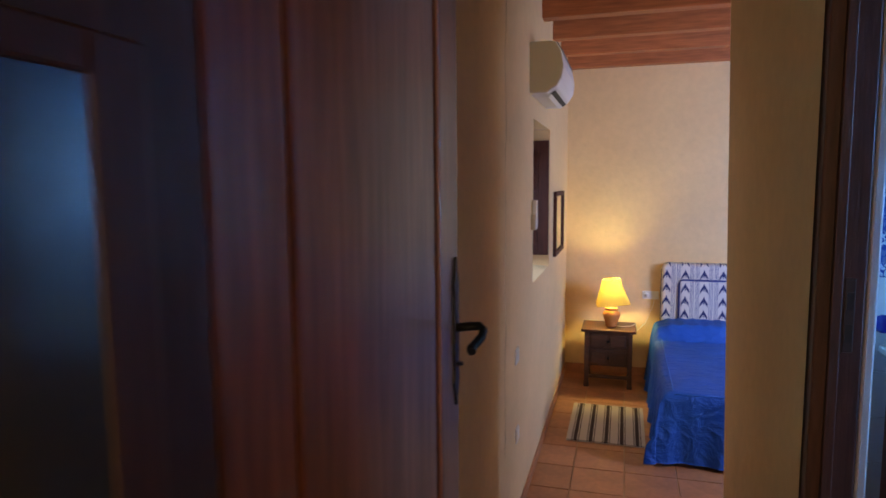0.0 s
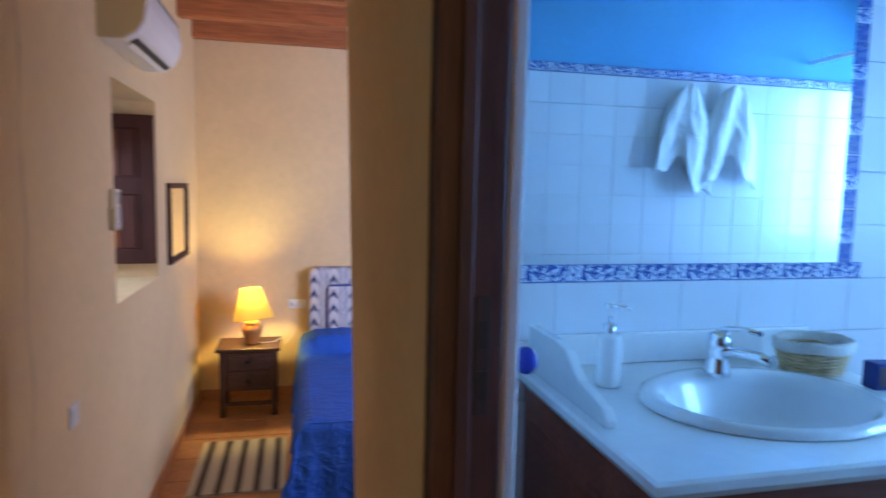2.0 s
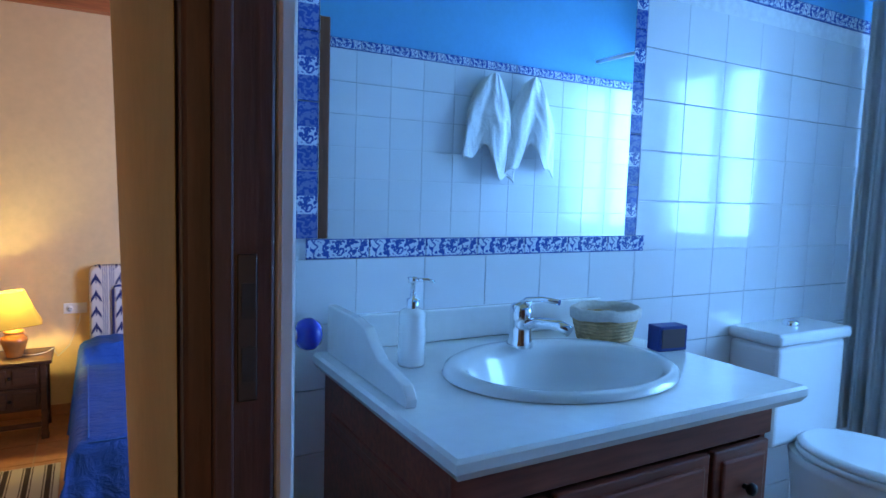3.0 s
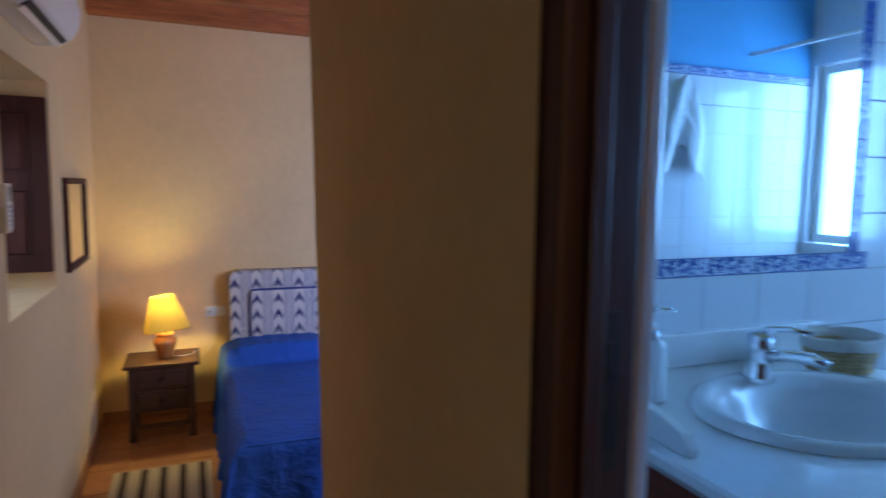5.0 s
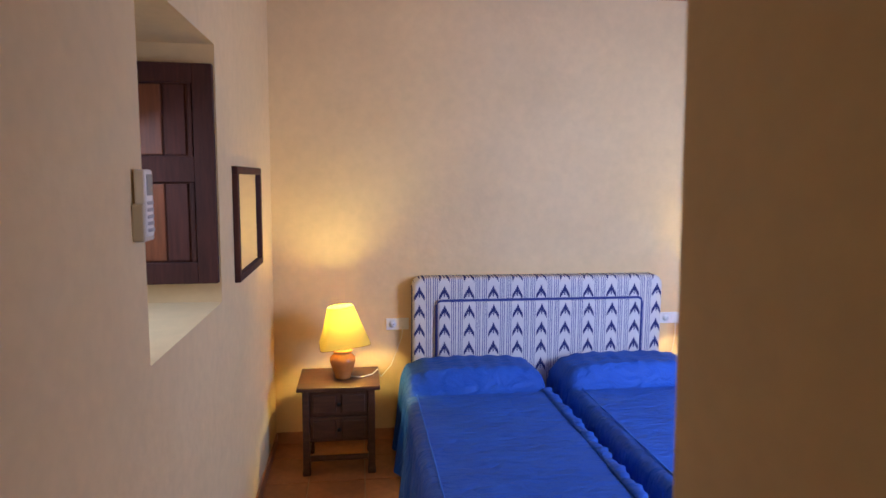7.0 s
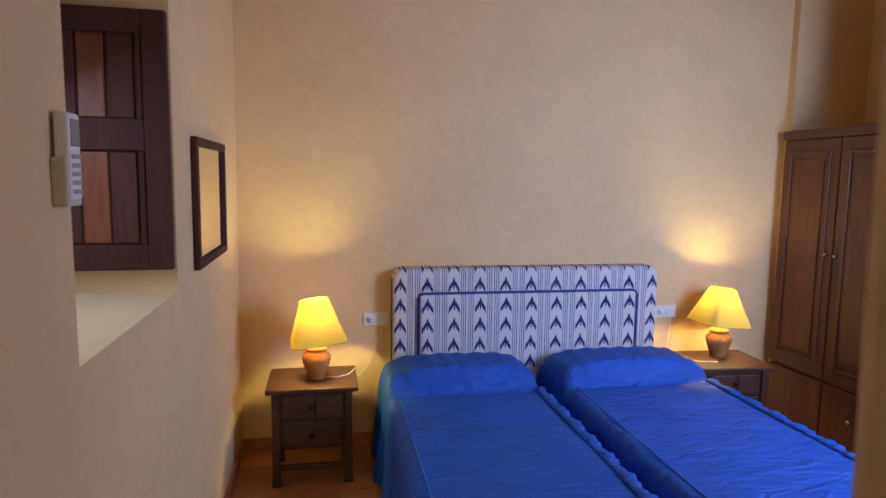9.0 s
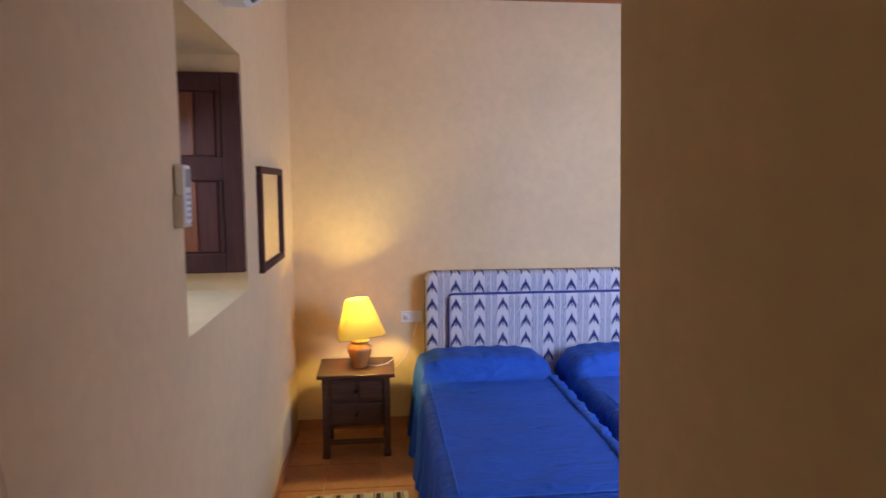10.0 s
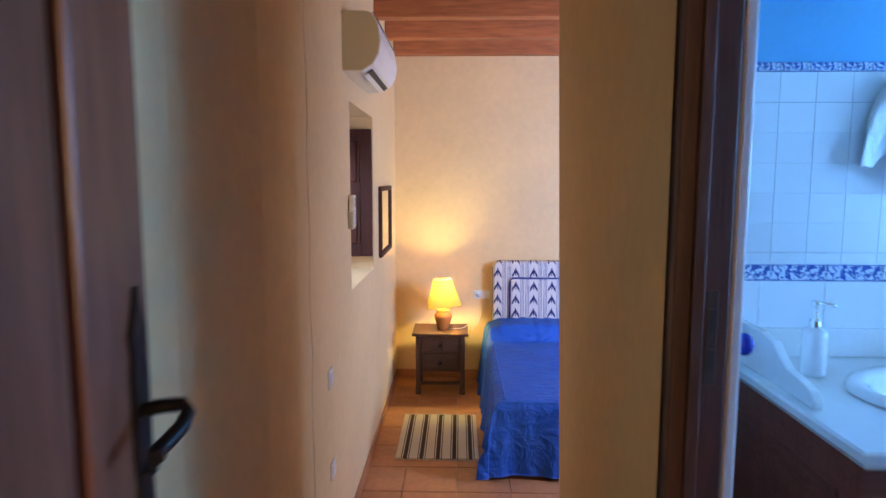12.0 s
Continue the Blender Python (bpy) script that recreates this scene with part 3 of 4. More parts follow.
# ---- nightstands and lamps ----
def nightstand(place):
    n = thing("nightstand", place, "dark walnut nightstand with two drawers and a lower stretcher", "nightstand", "nightstands beside the beds")
    part("top", boxes((-0.243, 0.243, -0.20, 0.20, 0.520, 0.545), bevel=0.006), NIGHTWOOD, n)
    for sx in (-1, 1):
        for sy in (-1, 1):
            bm = boxes((sx * 0.192 - 0.02, sx * 0.192 + 0.02, sy * 0.155 - 0.02, sy * 0.155 + 0.02, 0.0, 0.52), bevel=0.004)
            part("leg", bm, NIGHTWOOD, n)
            part("foot", boxes((sx * 0.192 - 0.024, sx * 0.192 + 0.024, sy * 0.155 - 0.024, sy * 0.155 + 0.024, 0.0, 0.035), bevel=0.006), NIGHTWOOD, n)
    part("case", boxes((-0.172, 0.172, -0.15, 0.15, 0.20, 0.515)), NIGHTWOOD, n)
    for z0, z1 in ((0.365, 0.51), (0.21, 0.355)):
        dr = part("drawer", boxes((-0.168, 0.168, -0.166, -0.148, z0, z1), bevel=0.004), NIGHTWOOD, n)
        for sx in (-1, 1):
            a, b = sorted((sx * 0.016, sx * 0.152))
            part("raised_panel", boxes((a, b, -0.176, -0.164, z0 + 0.018, z1 - 0.018), bevel=0.007), NIGHTWOOD, dr)
        knob = lathe([(0.0, 0.022), (0.010, 0.020), (0.013, 0.013), (0.008, 0.005), (0.007, 0.0)], 16)
        bmesh.ops.rotate(knob, verts=knob.verts, matrix=Matrix.Rotation(math.pi / 2, 3, "X"))
        bmesh.ops.translate(knob, verts=knob.verts, vec=(0, -0.172, (z0 + z1) / 2))
        part("knob", knob, IRON, dr)
    part("stretcher", boxes((-0.172, 0.172, -0.168, -0.142, 0.085, 0.115), bevel=0.004), NIGHTWOOD, n)
    for sx in (-1, 1):
        part("stretcher", boxes((sx * 0.192 - 0.013, sx * 0.192 + 0.013, -0.135, 0.135, 0.085, 0.115), bevel=0.004), NIGHTWOOD, n)
    return n


stand = nightstand((0.428, 7.475, 0.0))
copy_thing(stand, pose(2.97, 7.50, 0.0, 0, 0, -3))


def shade_ring(f, n=64):
    """One level of a shade, from a rounded square at the foot (f = 0) to a circle at the top (f = 1)."""
    out = []
    for i in range(n):
        a = 2 * math.pi * (i + 0.5) / n
        c, q = math.cos(a), math.sin(a)
        square = 0.150 / (abs(c) ** 9 + abs(q) ** 9) ** (1 / 9)
        rad = square + (0.078 - square) * f
        out.append((rad * c, rad * q, 0.218 + 0.227 * f))
    return out


def table_lamp(place):
    l = thing("table_lamp", place, "lit table lamp with honey-glazed pottery base and yellow shade", "lamp", "lamps beside the beds")
    prof = [(0.0, 0.0), (0.045, 0.0), (0.048, 0.008), (0.050, 0.03), (0.062, 0.07), (0.072, 0.105), (0.070, 0.13), (0.052, 0.150), (0.047, 0.158), (0.056, 0.166), (0.056, 0.173), (0.042, 0.182), (0.030, 0.196), (0.018, 0.204), (0.0, 0.206)]
    part("base", lathe([(q * 1.1, z) for q, z in prof], 40), GLAZE, l)
    part("lamp_holder", lathe([(0.0, 0.204), (0.016, 0.204), (0.016, 0.27), (0.0, 0.27)], 20), BRASS, l)
    rings = [shade_ring(f) for f in (0.0, 0.05, 0.25, 0.5, 0.75, 0.95, 1.0)]
    bm = bmesh.new()
    loops = [[bm.verts.new(p) for p in q] for q in rings]
    for a, b in zip(loops, loops[1:]):
        for i in range(len(a)):
            bm.faces.new((a[i], a[(i + 1) % len(a)], b[(i + 1) % len(b)], b[i])).smooth = True
    shade = part("shade", bm, SHADE, l, "yellow cloth shade, lit from inside")
    part("rim", tube(rings[-1] + rings[-1][:1], 0.0022, 6), NIGHTWOOD, shade, "dark rim")
    part("rim", tube(rings[0] + rings[0][:1], 0.0018, 6), GLAZE, shade)
    bulb = bpy.data.materials.get("lit_bulb") or bpy.data.materials.new("lit_bulb")
    bulb.use_nodes = True
    b = bulb.node_tree.nodes["Principled BSDF"]
    b.inputs["Emission Color"].default_value, b.inputs["Emission Strength"].default_value = (1, 0.72, 0.3, 1), 25
    glow = part("bulb", lathe([(0.0, 0.27), (0.012, 0.272), (0.024, 0.34), (0.024, 0.385), (0.0, 0.402)], 20), bulb, l, "glowing bulb")
    glow.visible_shadow = False
    return l


lamp = table_lamp((*LAMP1, 0.545))
second = copy_thing(lamp, pose(*LAMP2, 0.545, 0, 0, 6))
for owner, tilt, turn in ((lamp, -6, 5), (second, 5, 0)):
    for c in owner.children:
        if c.name.startswith("shade"):
            c.rotation_euler = (0, radians(tilt), radians(turn))
            c.location = (-0.33 * math.sin(radians(tilt)), 0, 0)


def cable(name, pts, radius, mat, label):
    return solid(name, tube(pts, radius, 6), mat, label, "cable")


cable("lamp_cable", [(0.50, 7.47, 0.549), (0.56, 7.45, 0.549), (0.63, 7.50, 0.549), (0.665, 7.60, 0.549), (0.69, 7.72, 0.46), (0.76, 7.775, 0.52), (0.83, 7.785, 0.70), (0.84, 7.785, 0.78)], 0.003, PLASTIC, "white lamp cable running to the wall socket")
cable("lamp_cable", [(2.90, 7.43, 0.549), (2.80, 7.45, 0.549), (2.72, 7.50, 0.549), (2.69, 7.66, 0.45), (2.74, 7.77, 0.50), (2.775, 7.785, 0.68), (2.77, 7.785, 0.78)], 0.003, PLASTIC, "white lamp cable running to the wall socket")

# ---- headboard ----
hb = thing("headboard", (1.755, 7.72, 0.0), "upholstered headboard in white cotton with navy arrow print", "headboard")
outline = [(-0.86, 0.22), (0.86, 0.22)]
for sx in (1, -1):
    arc = [(sx * (0.79 + 0.07 * math.cos(a * math.pi / 16)), 1.05 + 0.07 * math.sin(a * math.pi / 16)) for a in range(9)]
    outline += arc if sx > 0 else arc[::-1]
bm = prism(outline, "y", -0.04, 0.07)
front = [e for e in bm.edges if all(v.co.y < -0.039 for v in e.verts)]
bmesh.ops.bevel(bm, geom=front, offset=0.03, segments=5, affect="EDGES", profile=0.5)
for f in bm.faces:
    f.smooth = True
part("cushion", bm, HEADCLOTH, hb)
bm = bmesh.new()
box(bm, -0.70, 0.70, -0.062, -0.03, 0.22, 0.965, bevel=0.02, segments=3)
part("inner_cushion", bm, HEADCLOTH, hb)
part("piping", tube([(-0.705, -0.052, 0.3), (-0.705, -0.052, 0.94), (-0.695, -0.052, 0.962), (-0.675, -0.052, 0.970), (0.675, -0.052, 0.970), (0.695, -0.052, 0.962), (0.705, -0.052, 0.94), (0.705, -0.052, 0.3)], 0.008), material("navy_piping", (0.03, 0.05, 0.24), 0.7), hb, "navy piping round the inner panel")
for sx in (-0.8, 0.8):
    part("leg", boxes((sx - 0.03, sx + 0.03, -0.02, 0.05, 0, 0.24), bevel=0.004), DARKWOOD, hb)


# ---- beds ----
def bed(place, seed, label, w=0.43):
    """A single bed: base, mattress and a blue spread that falls to the floor, over a pillow at the head."""
    b = thing("bed", place, label, "bed", "twin beds")
    ln, h = 1.90, 0.505
    part("mattress", boxes((-w + 0.03, w - 0.03, 0.03, ln, 0.24, h - 0.02), bevel=0.03), WHITECLOTH, b)
    part("base", boxes((-w + 0.04, w - 0.04, 0.04, ln, 0.10, 0.24), bevel=0.01), DARKWOOD, b)
    for sx in (-0.36, 0.36):
        for y in (0.12, ln - 0.1):
            part("leg", boxes((sx - 0.025, sx + 0.025, y - 0.025, y + 0.025, 0, 0.10), bevel=0.003), DARKWOOD, b)
    bm = bmesh.new()
    r = random.Random(seed)
    ph = [r.uniform(0, 6.28) for _ in range(8)]
    nu, nv = 120, 130
    drop = h - 0.03
    half = w + drop
    grid = []

    def fold(q):
        """How far out and down cloth lies, q metres along from the middle of a half width w."""
        rad = 0.05
        flat, arc = w - rad, rad * math.pi / 2
        if q < flat:
            return q, 0.0
        if q < flat + arc:
            a = (q - flat) / rad
            return flat + rad * math.sin(a), rad * (1 - math.cos(a))
        return w, rad + q - flat - arc

    for j in range(nv + 1):
        vv = -drop + (ln + drop) * j / nv
        row = []
        for i in range(nu + 1):
            uu = -half + 2 * half * i / nu
            x, dz = fold(abs(uu))
            sx = 1 if uu > 0 else -1
            lift = 0.0
            if vv < 0.05:
                rad = 0.05
                q = 0.05 - vv
                if q < rad * math.pi / 2:
                    y, dy = 0.05 - rad * math.sin(q / rad), rad * (1 - math.cos(q / rad))
                else:
                    y, dy = 0.0, rad + q - rad * math.pi / 2
            else:
                y, dy = vv, 0.0
            down = max(dz, dy)
            both = min(dz, dy)
            z = h - min(down, drop)
            hang = min(1.0, down / drop)
            out = hang * (0.035 + 0.022 * math.sin(vv * 17 + ph[0]) + 0.012 * math.sin(vv * 41 + ph[1]))
            fout = hang * (0.012 + 0.016 * math.sin(uu * 15 + ph[2]) + 0.008 * math.sin(uu * 37 + ph[3]))
            if dz > 0.02:
                x += out * min(1, dz / 0.1)
            if dy > 0.02:
                y -= fout * min(1, dy / 0.1)
            if both > 0.03:
                x += 0.05 * min(1, both / 0.25)
                y -= 0.03 * min(1, both / 0.25)
            if down < 0.05:
                pil = max(0.0, min(1.0, (vv - (ln - 0.44)) / 0.09)) * max(0.0, min(1.0, (ln + 0.02 - vv) / 0.12))
                pil = pil * pil * (3 - 2 * pil)
                prof = max(0.0, 1 - (abs(uu) / (w + 0.02)) ** 4)
                lift += 0.105 * pil * prof ** 0.6 + 0.02 * pil
                tuck = math.exp(-((vv - (ln - 0.455)) / 0.022) ** 2)
                lift -= 0.010 * tuck
                nz = noise.noise(Vector((uu * 3 + seed, vv * 3, 0.3)))
                lift += 0.006 * nz + 0.0035 * noise.noise(Vector((uu * 9 + vv * 6, vv * 22 - uu * 5, seed)))
                lift += 0.004 * pil * math.sin(uu * 60 + 3 * nz)
            row.append(bm.verts.new((sx * x, y, z + lift)))
        grid.append(row)
    for j in range(nv):
        for i in range(nu):
            f = bm.faces.new((grid[j][i], grid[j][i + 1], grid[j + 1][i + 1], grid[j + 1][i]))
            f.smooth = True
    spread = part("bedspread", bm, BLUECLOTH, b, "royal blue cotton spread with soft creases")
    part("piping", tube([(0.065 - w, 0.03 + 0.14 * k, h + 0.005 + 0.003 * math.sin(k * 2.1)) for k in range(11)], 0.004, 6), PIPING, spread, "pale blue seam piping")
    part("piping", tube([(0.065 - w + 0.0805 * k, 0.012, h - 0.008) for k in range(10)], 0.0035, 6), PIPING, spread)
    bm = bmesh.new()
    prev = None
    for k in range(241):
        y = 0.02 + 1.44 * k / 240
        wob = math.sin(k * 0.62 + 0.8 * math.sin(k * 0.13) + ph[4]) * 0.004 + math.sin(k * 0.21 + ph[5]) * 0.006
        cur = [bm.verts.new((w + a + b * wob, y, h + c + d * wob)) for a, b, c, d in ((-0.040, 0, 0.002, 0), (-0.028, 0.1, 0.011, 0.2), (0.0, 0.4, 0.012, 0.6), (0.018, 0.8, 0.002, 0.9), (0.022, 0.8, -0.018, 0.5))]
        if prev:
            for q in range(4):
                bm.faces.new((prev[q], cur[q], cur[q + 1], prev[q + 1])).smooth = True
        prev = cur
    ruffle = part("ruffle", bm, BLUECLOTH, spread, "gathered blue ruffle along the edge")
    ruffle.modifiers.new("thick", "SOLIDIFY").thickness = 0.004
    return b


bed((1.245, 5.76, 0.0), 3, "single bed under a royal blue spread, window side")
bed((2.27, 5.76, 0.0), 8, "single bed under a royal blue spread, wardrobe side", 0.455)

rug = thing("rug", (0.45, 6.42, 0.002), "small cream woven rug with dark brown stripes", "rug")
bm = bmesh.new()
box(bm, -0.285, 0.275, -0.39, 0.39, 0.0, 0.010, bevel=0.003)
part("weave", bm, RUGCLOTH, rug)
rr = random.Random(5)
for end in (-1, 1):
    bm = bmesh.new()
    for k in range(60):
        x = -0.28 + 0.55 * k / 59
        tube([(x, end * 0.388, 0.005), (x + rr.uniform(-0.004, 0.004), end * 0.412, 0.003)], 0.0022, 4, bm)
    tagged(part("fringe", bm, LINEN, rug, "short cream fringe"), kind="stuff")

# ---- wardrobe ----
wd = thing("wardrobe", (3.50, 7.26, 0.0), "tall walnut wardrobe with two panelled doors and drawers", "wardrobe")
part("body", boxes((0.02, 0.55, -0.475, 0.475, 0.0, 1.985)), WARDWOOD, wd)
part("plinth", boxes((-0.005, 0.02, -0.475, 0.475, 0.0, 0.07), bevel=0.003), WARDWOOD, wd)
part("cornice", boxes((-0.015, 0.03, -0.478, 0.478, 1.94, 1.998), bevel=0.008), WARDWOOD, wd)
for y0, y1 in ((-0.47, -0.005), (0.005, 0.47)):
    d = part("door", boxes((0.0, 0.019, y0, y1, 0.46, 1.935), bevel=0.004), WARDWOOD, wd)
    part("moulding", boxes((-0.010, 0.0, y0 + 0.06, y0 + 0.08, 0.54, 1.86), (-0.010, 0.0, y1 - 0.08, y1 - 0.06, 0.54, 1.86), (-0.010, 0.0, y0 + 0.08, y1 - 0.08, 0.54, 0.56), (-0.010, 0.0, y0 + 0.08, y1 - 0.08, 1.84, 1.86), bevel=0.004), WARDWOOD, d)
    part("raised_panel", boxes((-0.007, 0.0, y0 + 0.11, y1 - 0.11, 0.59, 1.81), bevel=0.0034), WARDWOOD, d)
    ky = y0 + 0.032 if y0 > 0 else y1 - 0.032
    k = lathe([(0.0, 0.03), (0.010, 0.028), (0.014, 0.02), (0.008, 0.008), (0.007, 0.0)], 16)
    bmesh.ops.rotate(k, verts=k.verts, matrix=Matrix.Rotation(-math.pi / 2, 3, "Y"))
    bmesh.ops.translate(k, verts=k.verts, vec=(0.0, ky, 1.23))
    part("knob", k, BRASS, d, "small brass knob")
    dr = part("drawer", boxes((0.0, 0.019, y0, y1, 0.09, 0.44), bevel=0.005), WARDWOOD, wd)
    k = lathe([(0.0, 0.03), (0.010, 0.028), (0.014, 0.02), (0.008, 0.008), (0.007, 0.0)], 16)
    bmesh.ops.rotate(k, verts=k.verts, matrix=Matrix.Rotation(-math.pi / 2, 3, "Y"))
    bmesh.ops.translate(k, verts=k.verts, vec=(0.0, (y0 + y1) / 2, 0.28))
    part("knob", k, BRASS, dr)

# ---- bathroom ----
CT = 1.352
van = thing("vanity_cabinet", (1.79, 3.25, STEP), "dark wooden vanity cabinet with drawers and knobs", "cabinet")
part("body", boxes((-0.405, 0.405, 0.0, 0.60, 0.06, 0.68), bevel=0.003), VANITYWOOD, van)
for x in (-0.397, 0.397):
    part("side_panel", boxes((x - 0.008, x + 0.008, 0.0, 0.60, 0.68, 0.815)), VANITYWOOD, van)
part("plinth", boxes((-0.38, 0.38, 0.04, 0.58, 0.0, 0.06)), VANITYWOOD, van)
part("top_rail", boxes((-0.408, 0.408, -0.012, 0.0, 0.735, 0.812), bevel=0.003), VANITYWOOD, van)
for x0, x1 in ((-0.395, -0.215), (-0.20, 0.20), (0.215, 0.395)):
    for z0, z1 in ((0.555, 0.725), (0.32, 0.54), (0.09, 0.305)):
        dr = part("drawer", boxes((x0, x1, -0.018, 0.0, z0, z1), bevel=0.004), VANITYWOOD, van)
        part("raised_panel", boxes((x0 + 0.02, x1 - 0.02, -0.026, -0.016, z0 + 0.02, z1 - 0.02), bevel=0.006), VANITYWOOD, dr)
        if x0 != -0.20:
            k = lathe([(0.0, 0.032), (0.012, 0.029), (0.014, 0.02), (0.006, 0.012), (0.006, 0.0)], 16)
            bmesh.ops.rotate(k, verts=k.verts, matrix=Matrix.Rotation(math.pi / 2, 3, "X"))
            bmesh.ops.translate(k, verts=k.verts, vec=((x0 + x1) / 2, -0.022, (z0 + z1) / 2))
            part("knob", k, IRON, dr, "black metal knob")
for x in (-0.398, 0.398):
    part("side_moulding", boxes((x - 0.012, x + 0.012, 0.05, 0.55, 0.70, 0.72), bevel=0.003), VANITYWOOD, van)

BX, BY, BA, BB = 1.815, 3.495, 0.283, 0.222


def ring(bm, ax, by, z, n=72, cx=BX, cy=BY):
    return [bm.verts.new((cx + ax * math.cos(2 * math.pi * i / n), cy + by * math.sin(2 * math.pi * i / n), z)) for i in range(n)]


def bridge(bm, a, b, smooth=True):
    for i in range(len(a)):
        bm.faces.new((a[i], a[(i + 1) % len(a)], b[(i + 1) % len(b)], b[i])).smooth = smooth


def oblong(bm, x0, x1, y0, y1, z, n=72):
    """Points on a rectangle, one for each point of a ring inside it."""
    out = []
    for i in range(n):
        a = 2 * math.pi * i / n
        c, s = math.cos(a), math.sin(a)
        f = min(((x1 if c > 0 else x0) - BX) / c if abs(c) > 1e-6 else 9, ((y1 if s > 0 else y0) - BY) / s if abs(s) > 1e-6 else 9)
        out.append(bm.verts.new((BX + f * c, BY + f * s, z)))
    near = [(x0, y0), (x1, y0), (x0, y1), (x1, y1)]
    for p in near:
        v = min(out, key=lambda q: (q.co.x - p[0]) ** 2 + (q.co.y - p[1]) ** 2)
        v.co.x, v.co.y = p
    return out


bm = bmesh.new()
X0, X1, Y0, Y1 = 1.354, 2.230, 3.182, 3.853
rings = [ring(bm, BA - 0.02, BB - 0.02, CT), oblong(bm, X0 + 0.006, X1 - 0.006, Y0 + 0.006, Y1, CT), oblong(bm, X0, X1, Y0, Y1, CT - 0.006), oblong(bm, X0, X1, Y0, Y1, CT - 0.022), oblong(bm, X0 + 0.010, X1 - 0.010, Y0 + 0.010, Y1, CT - 0.037), ring(bm, BA - 0.02, BB - 0.02, CT - 0.037)]
for a, b in zip(rings, rings[1:]):
    bridge(bm, a, b, False)
bridge(bm, rings[-1], rings[0], False)
counter = solid("worktop", bm, MARBLE, "white marble worktop with a moulded edge on the vanity", "worktop")
solid("splashback", boxes((1.405, 2.245, 3.828, 3.853, CT + 0.001, CT + 0.085), bevel=0.004), MARBLE, "white marble upstand along the worktop", "splashback")
side = [(3.826, CT + 0.001), (3.405, CT + 0.001), (3.402, CT + 0.018), (3.42, CT + 0.040), (3.47, CT + 0.052), (3.53, CT + 0.060), (3.575, CT + 0.088), (3.60, CT + 0.108), (3.66, CT + 0.118), (3.826, CT + 0.118)]
solid("side_splashback", prism(side, "x", 1.381, 1.404, bevel=0.004), MARBLE, "white marble side upstand with a curved end", "splashback")

basin = thing("wash_basin", (0, 0, CT), "oval white ceramic wash basin set into the worktop", "wash basin")
bm = bmesh.new()
prof = [(0.0, 0.002), (-0.004, 0.014), (-0.016, 0.021), (-0.034, 0.020), (-0.048, 0.010), (-0.056, -0.012), (-0.075, -0.060), (-0.105, -0.100), (-0.145, -0.125), (-0.185, -0.130)]
rings = [ring(bm, BA + o, max(BB + o * (0.98 if o > -0.06 else 1.0), 0.012), z, cy=BY - (0.015 if o < -0.03 else 0.0)) for o, z in prof]
for a, b in zip(rings, rings[1:]):
    bridge(bm, a, b)
bm.faces.new(rings[-1])
part("bowl", bm, CERAMIC, basin)
part("waste", lathe([(0.0, -0.124), (0.022, -0.124), (0.026, -0.129)], 24, centre=(BX, BY - 0.015)), CHROME, basin, "chrome waste")

tap = thing("basin_tap", (1.815, 3.655, CT + 0.016), "chrome single-lever basin tap on the basin's rim", "tap")
part("body", lathe([(0.028, 0.0), (0.029, 0.006), (0.024, 0.02), (0.023, 0.06), (0.025, 0.085), (0.022, 0.105), (0.0, 0.112)], 28), CHROME, tap)
part("spout", tube([(0.0, -0.01, 0.055), (0.012, -0.05, 0.070), (0.025, -0.095, 0.072), (0.033, -0.118, 0.062)], 0.013, 14), CHROME, tap)
part("lever", tube([(0, 0, 0.108), (0.006, -0.012, 0.118), (0.022, -0.045, 0.124), (0.036, -0.080, 0.122)], 0.007, 10), CHROME, tap)

tap.scale = (1.15, 1.15, 1.0)
soap = thing("soap_dispenser", (1.522, 3.665, CT), "white ceramic soap dispenser with a chrome pump", "soap dispenser")
part("bottle", lathe([(0.0, 0.001), (0.030, 0.001), (0.031, 0.006), (0.030, 0.115), (0.026, 0.125), (0.013, 0.130), (0.0, 0.130)], 28), CERAMIC, soap)
pump = part("pump", lathe([(0.014, 0.129), (0.015, 0.15), (0.006, 0.153), (0.005, 0.185), (0.012, 0.187), (0.012, 0.198), (0.0, 0.200)], 20), CHROME, soap)
part("nozzle", tube([(0.0, 0.0, 0.193), (0.03, -0.012, 0.193), (0.044, -0.017, 0.187)], 0.004, 8), CHROME, pump)

bk = thing("basket", (2.15, 3.735, CT), "small wicker basket with a linen lining", "basket")
bm = bmesh.new()
for q in range(7):
    r, z = 0.062 + 0.0022 * q, 0.005 + 0.0095 * q
    tube([(r * math.cos(a * math.pi / 18) * 1.15, r * math.sin(a * math.pi / 18) * 0.85, z + 0.0015 * math.sin(a * 3.1 + q * 2)) for a in range(37)], 0.0055, 6, bm)
part("weave", bm, WICKER, bk)
bm = lathe([(0.060, 0.012), (0.072, 0.075), (0.078, 0.090), (0.084, 0.082), (0.083, 0.060)], 48)
for i, v in enumerate(bm.verts):
    a = math.atan2(v.co.y, v.co.x)
    v.co.x *= 1.15
    v.co.y *= 0.88
    v.co.z += 0.0015 * math.sin(a * 5) + 0.001 * math.sin(a * 11)
part("lining", bm, LINEN, bk)
bk.location, bk.scale = (2.135, 3.695, CT), (1.12, 1.12, 1.0)
part("bottom", lathe([(0.0, 0.004), (0.065, 0.004), (0.065, 0.008), (0.0, 0.008)], 24), WICKER, bk)

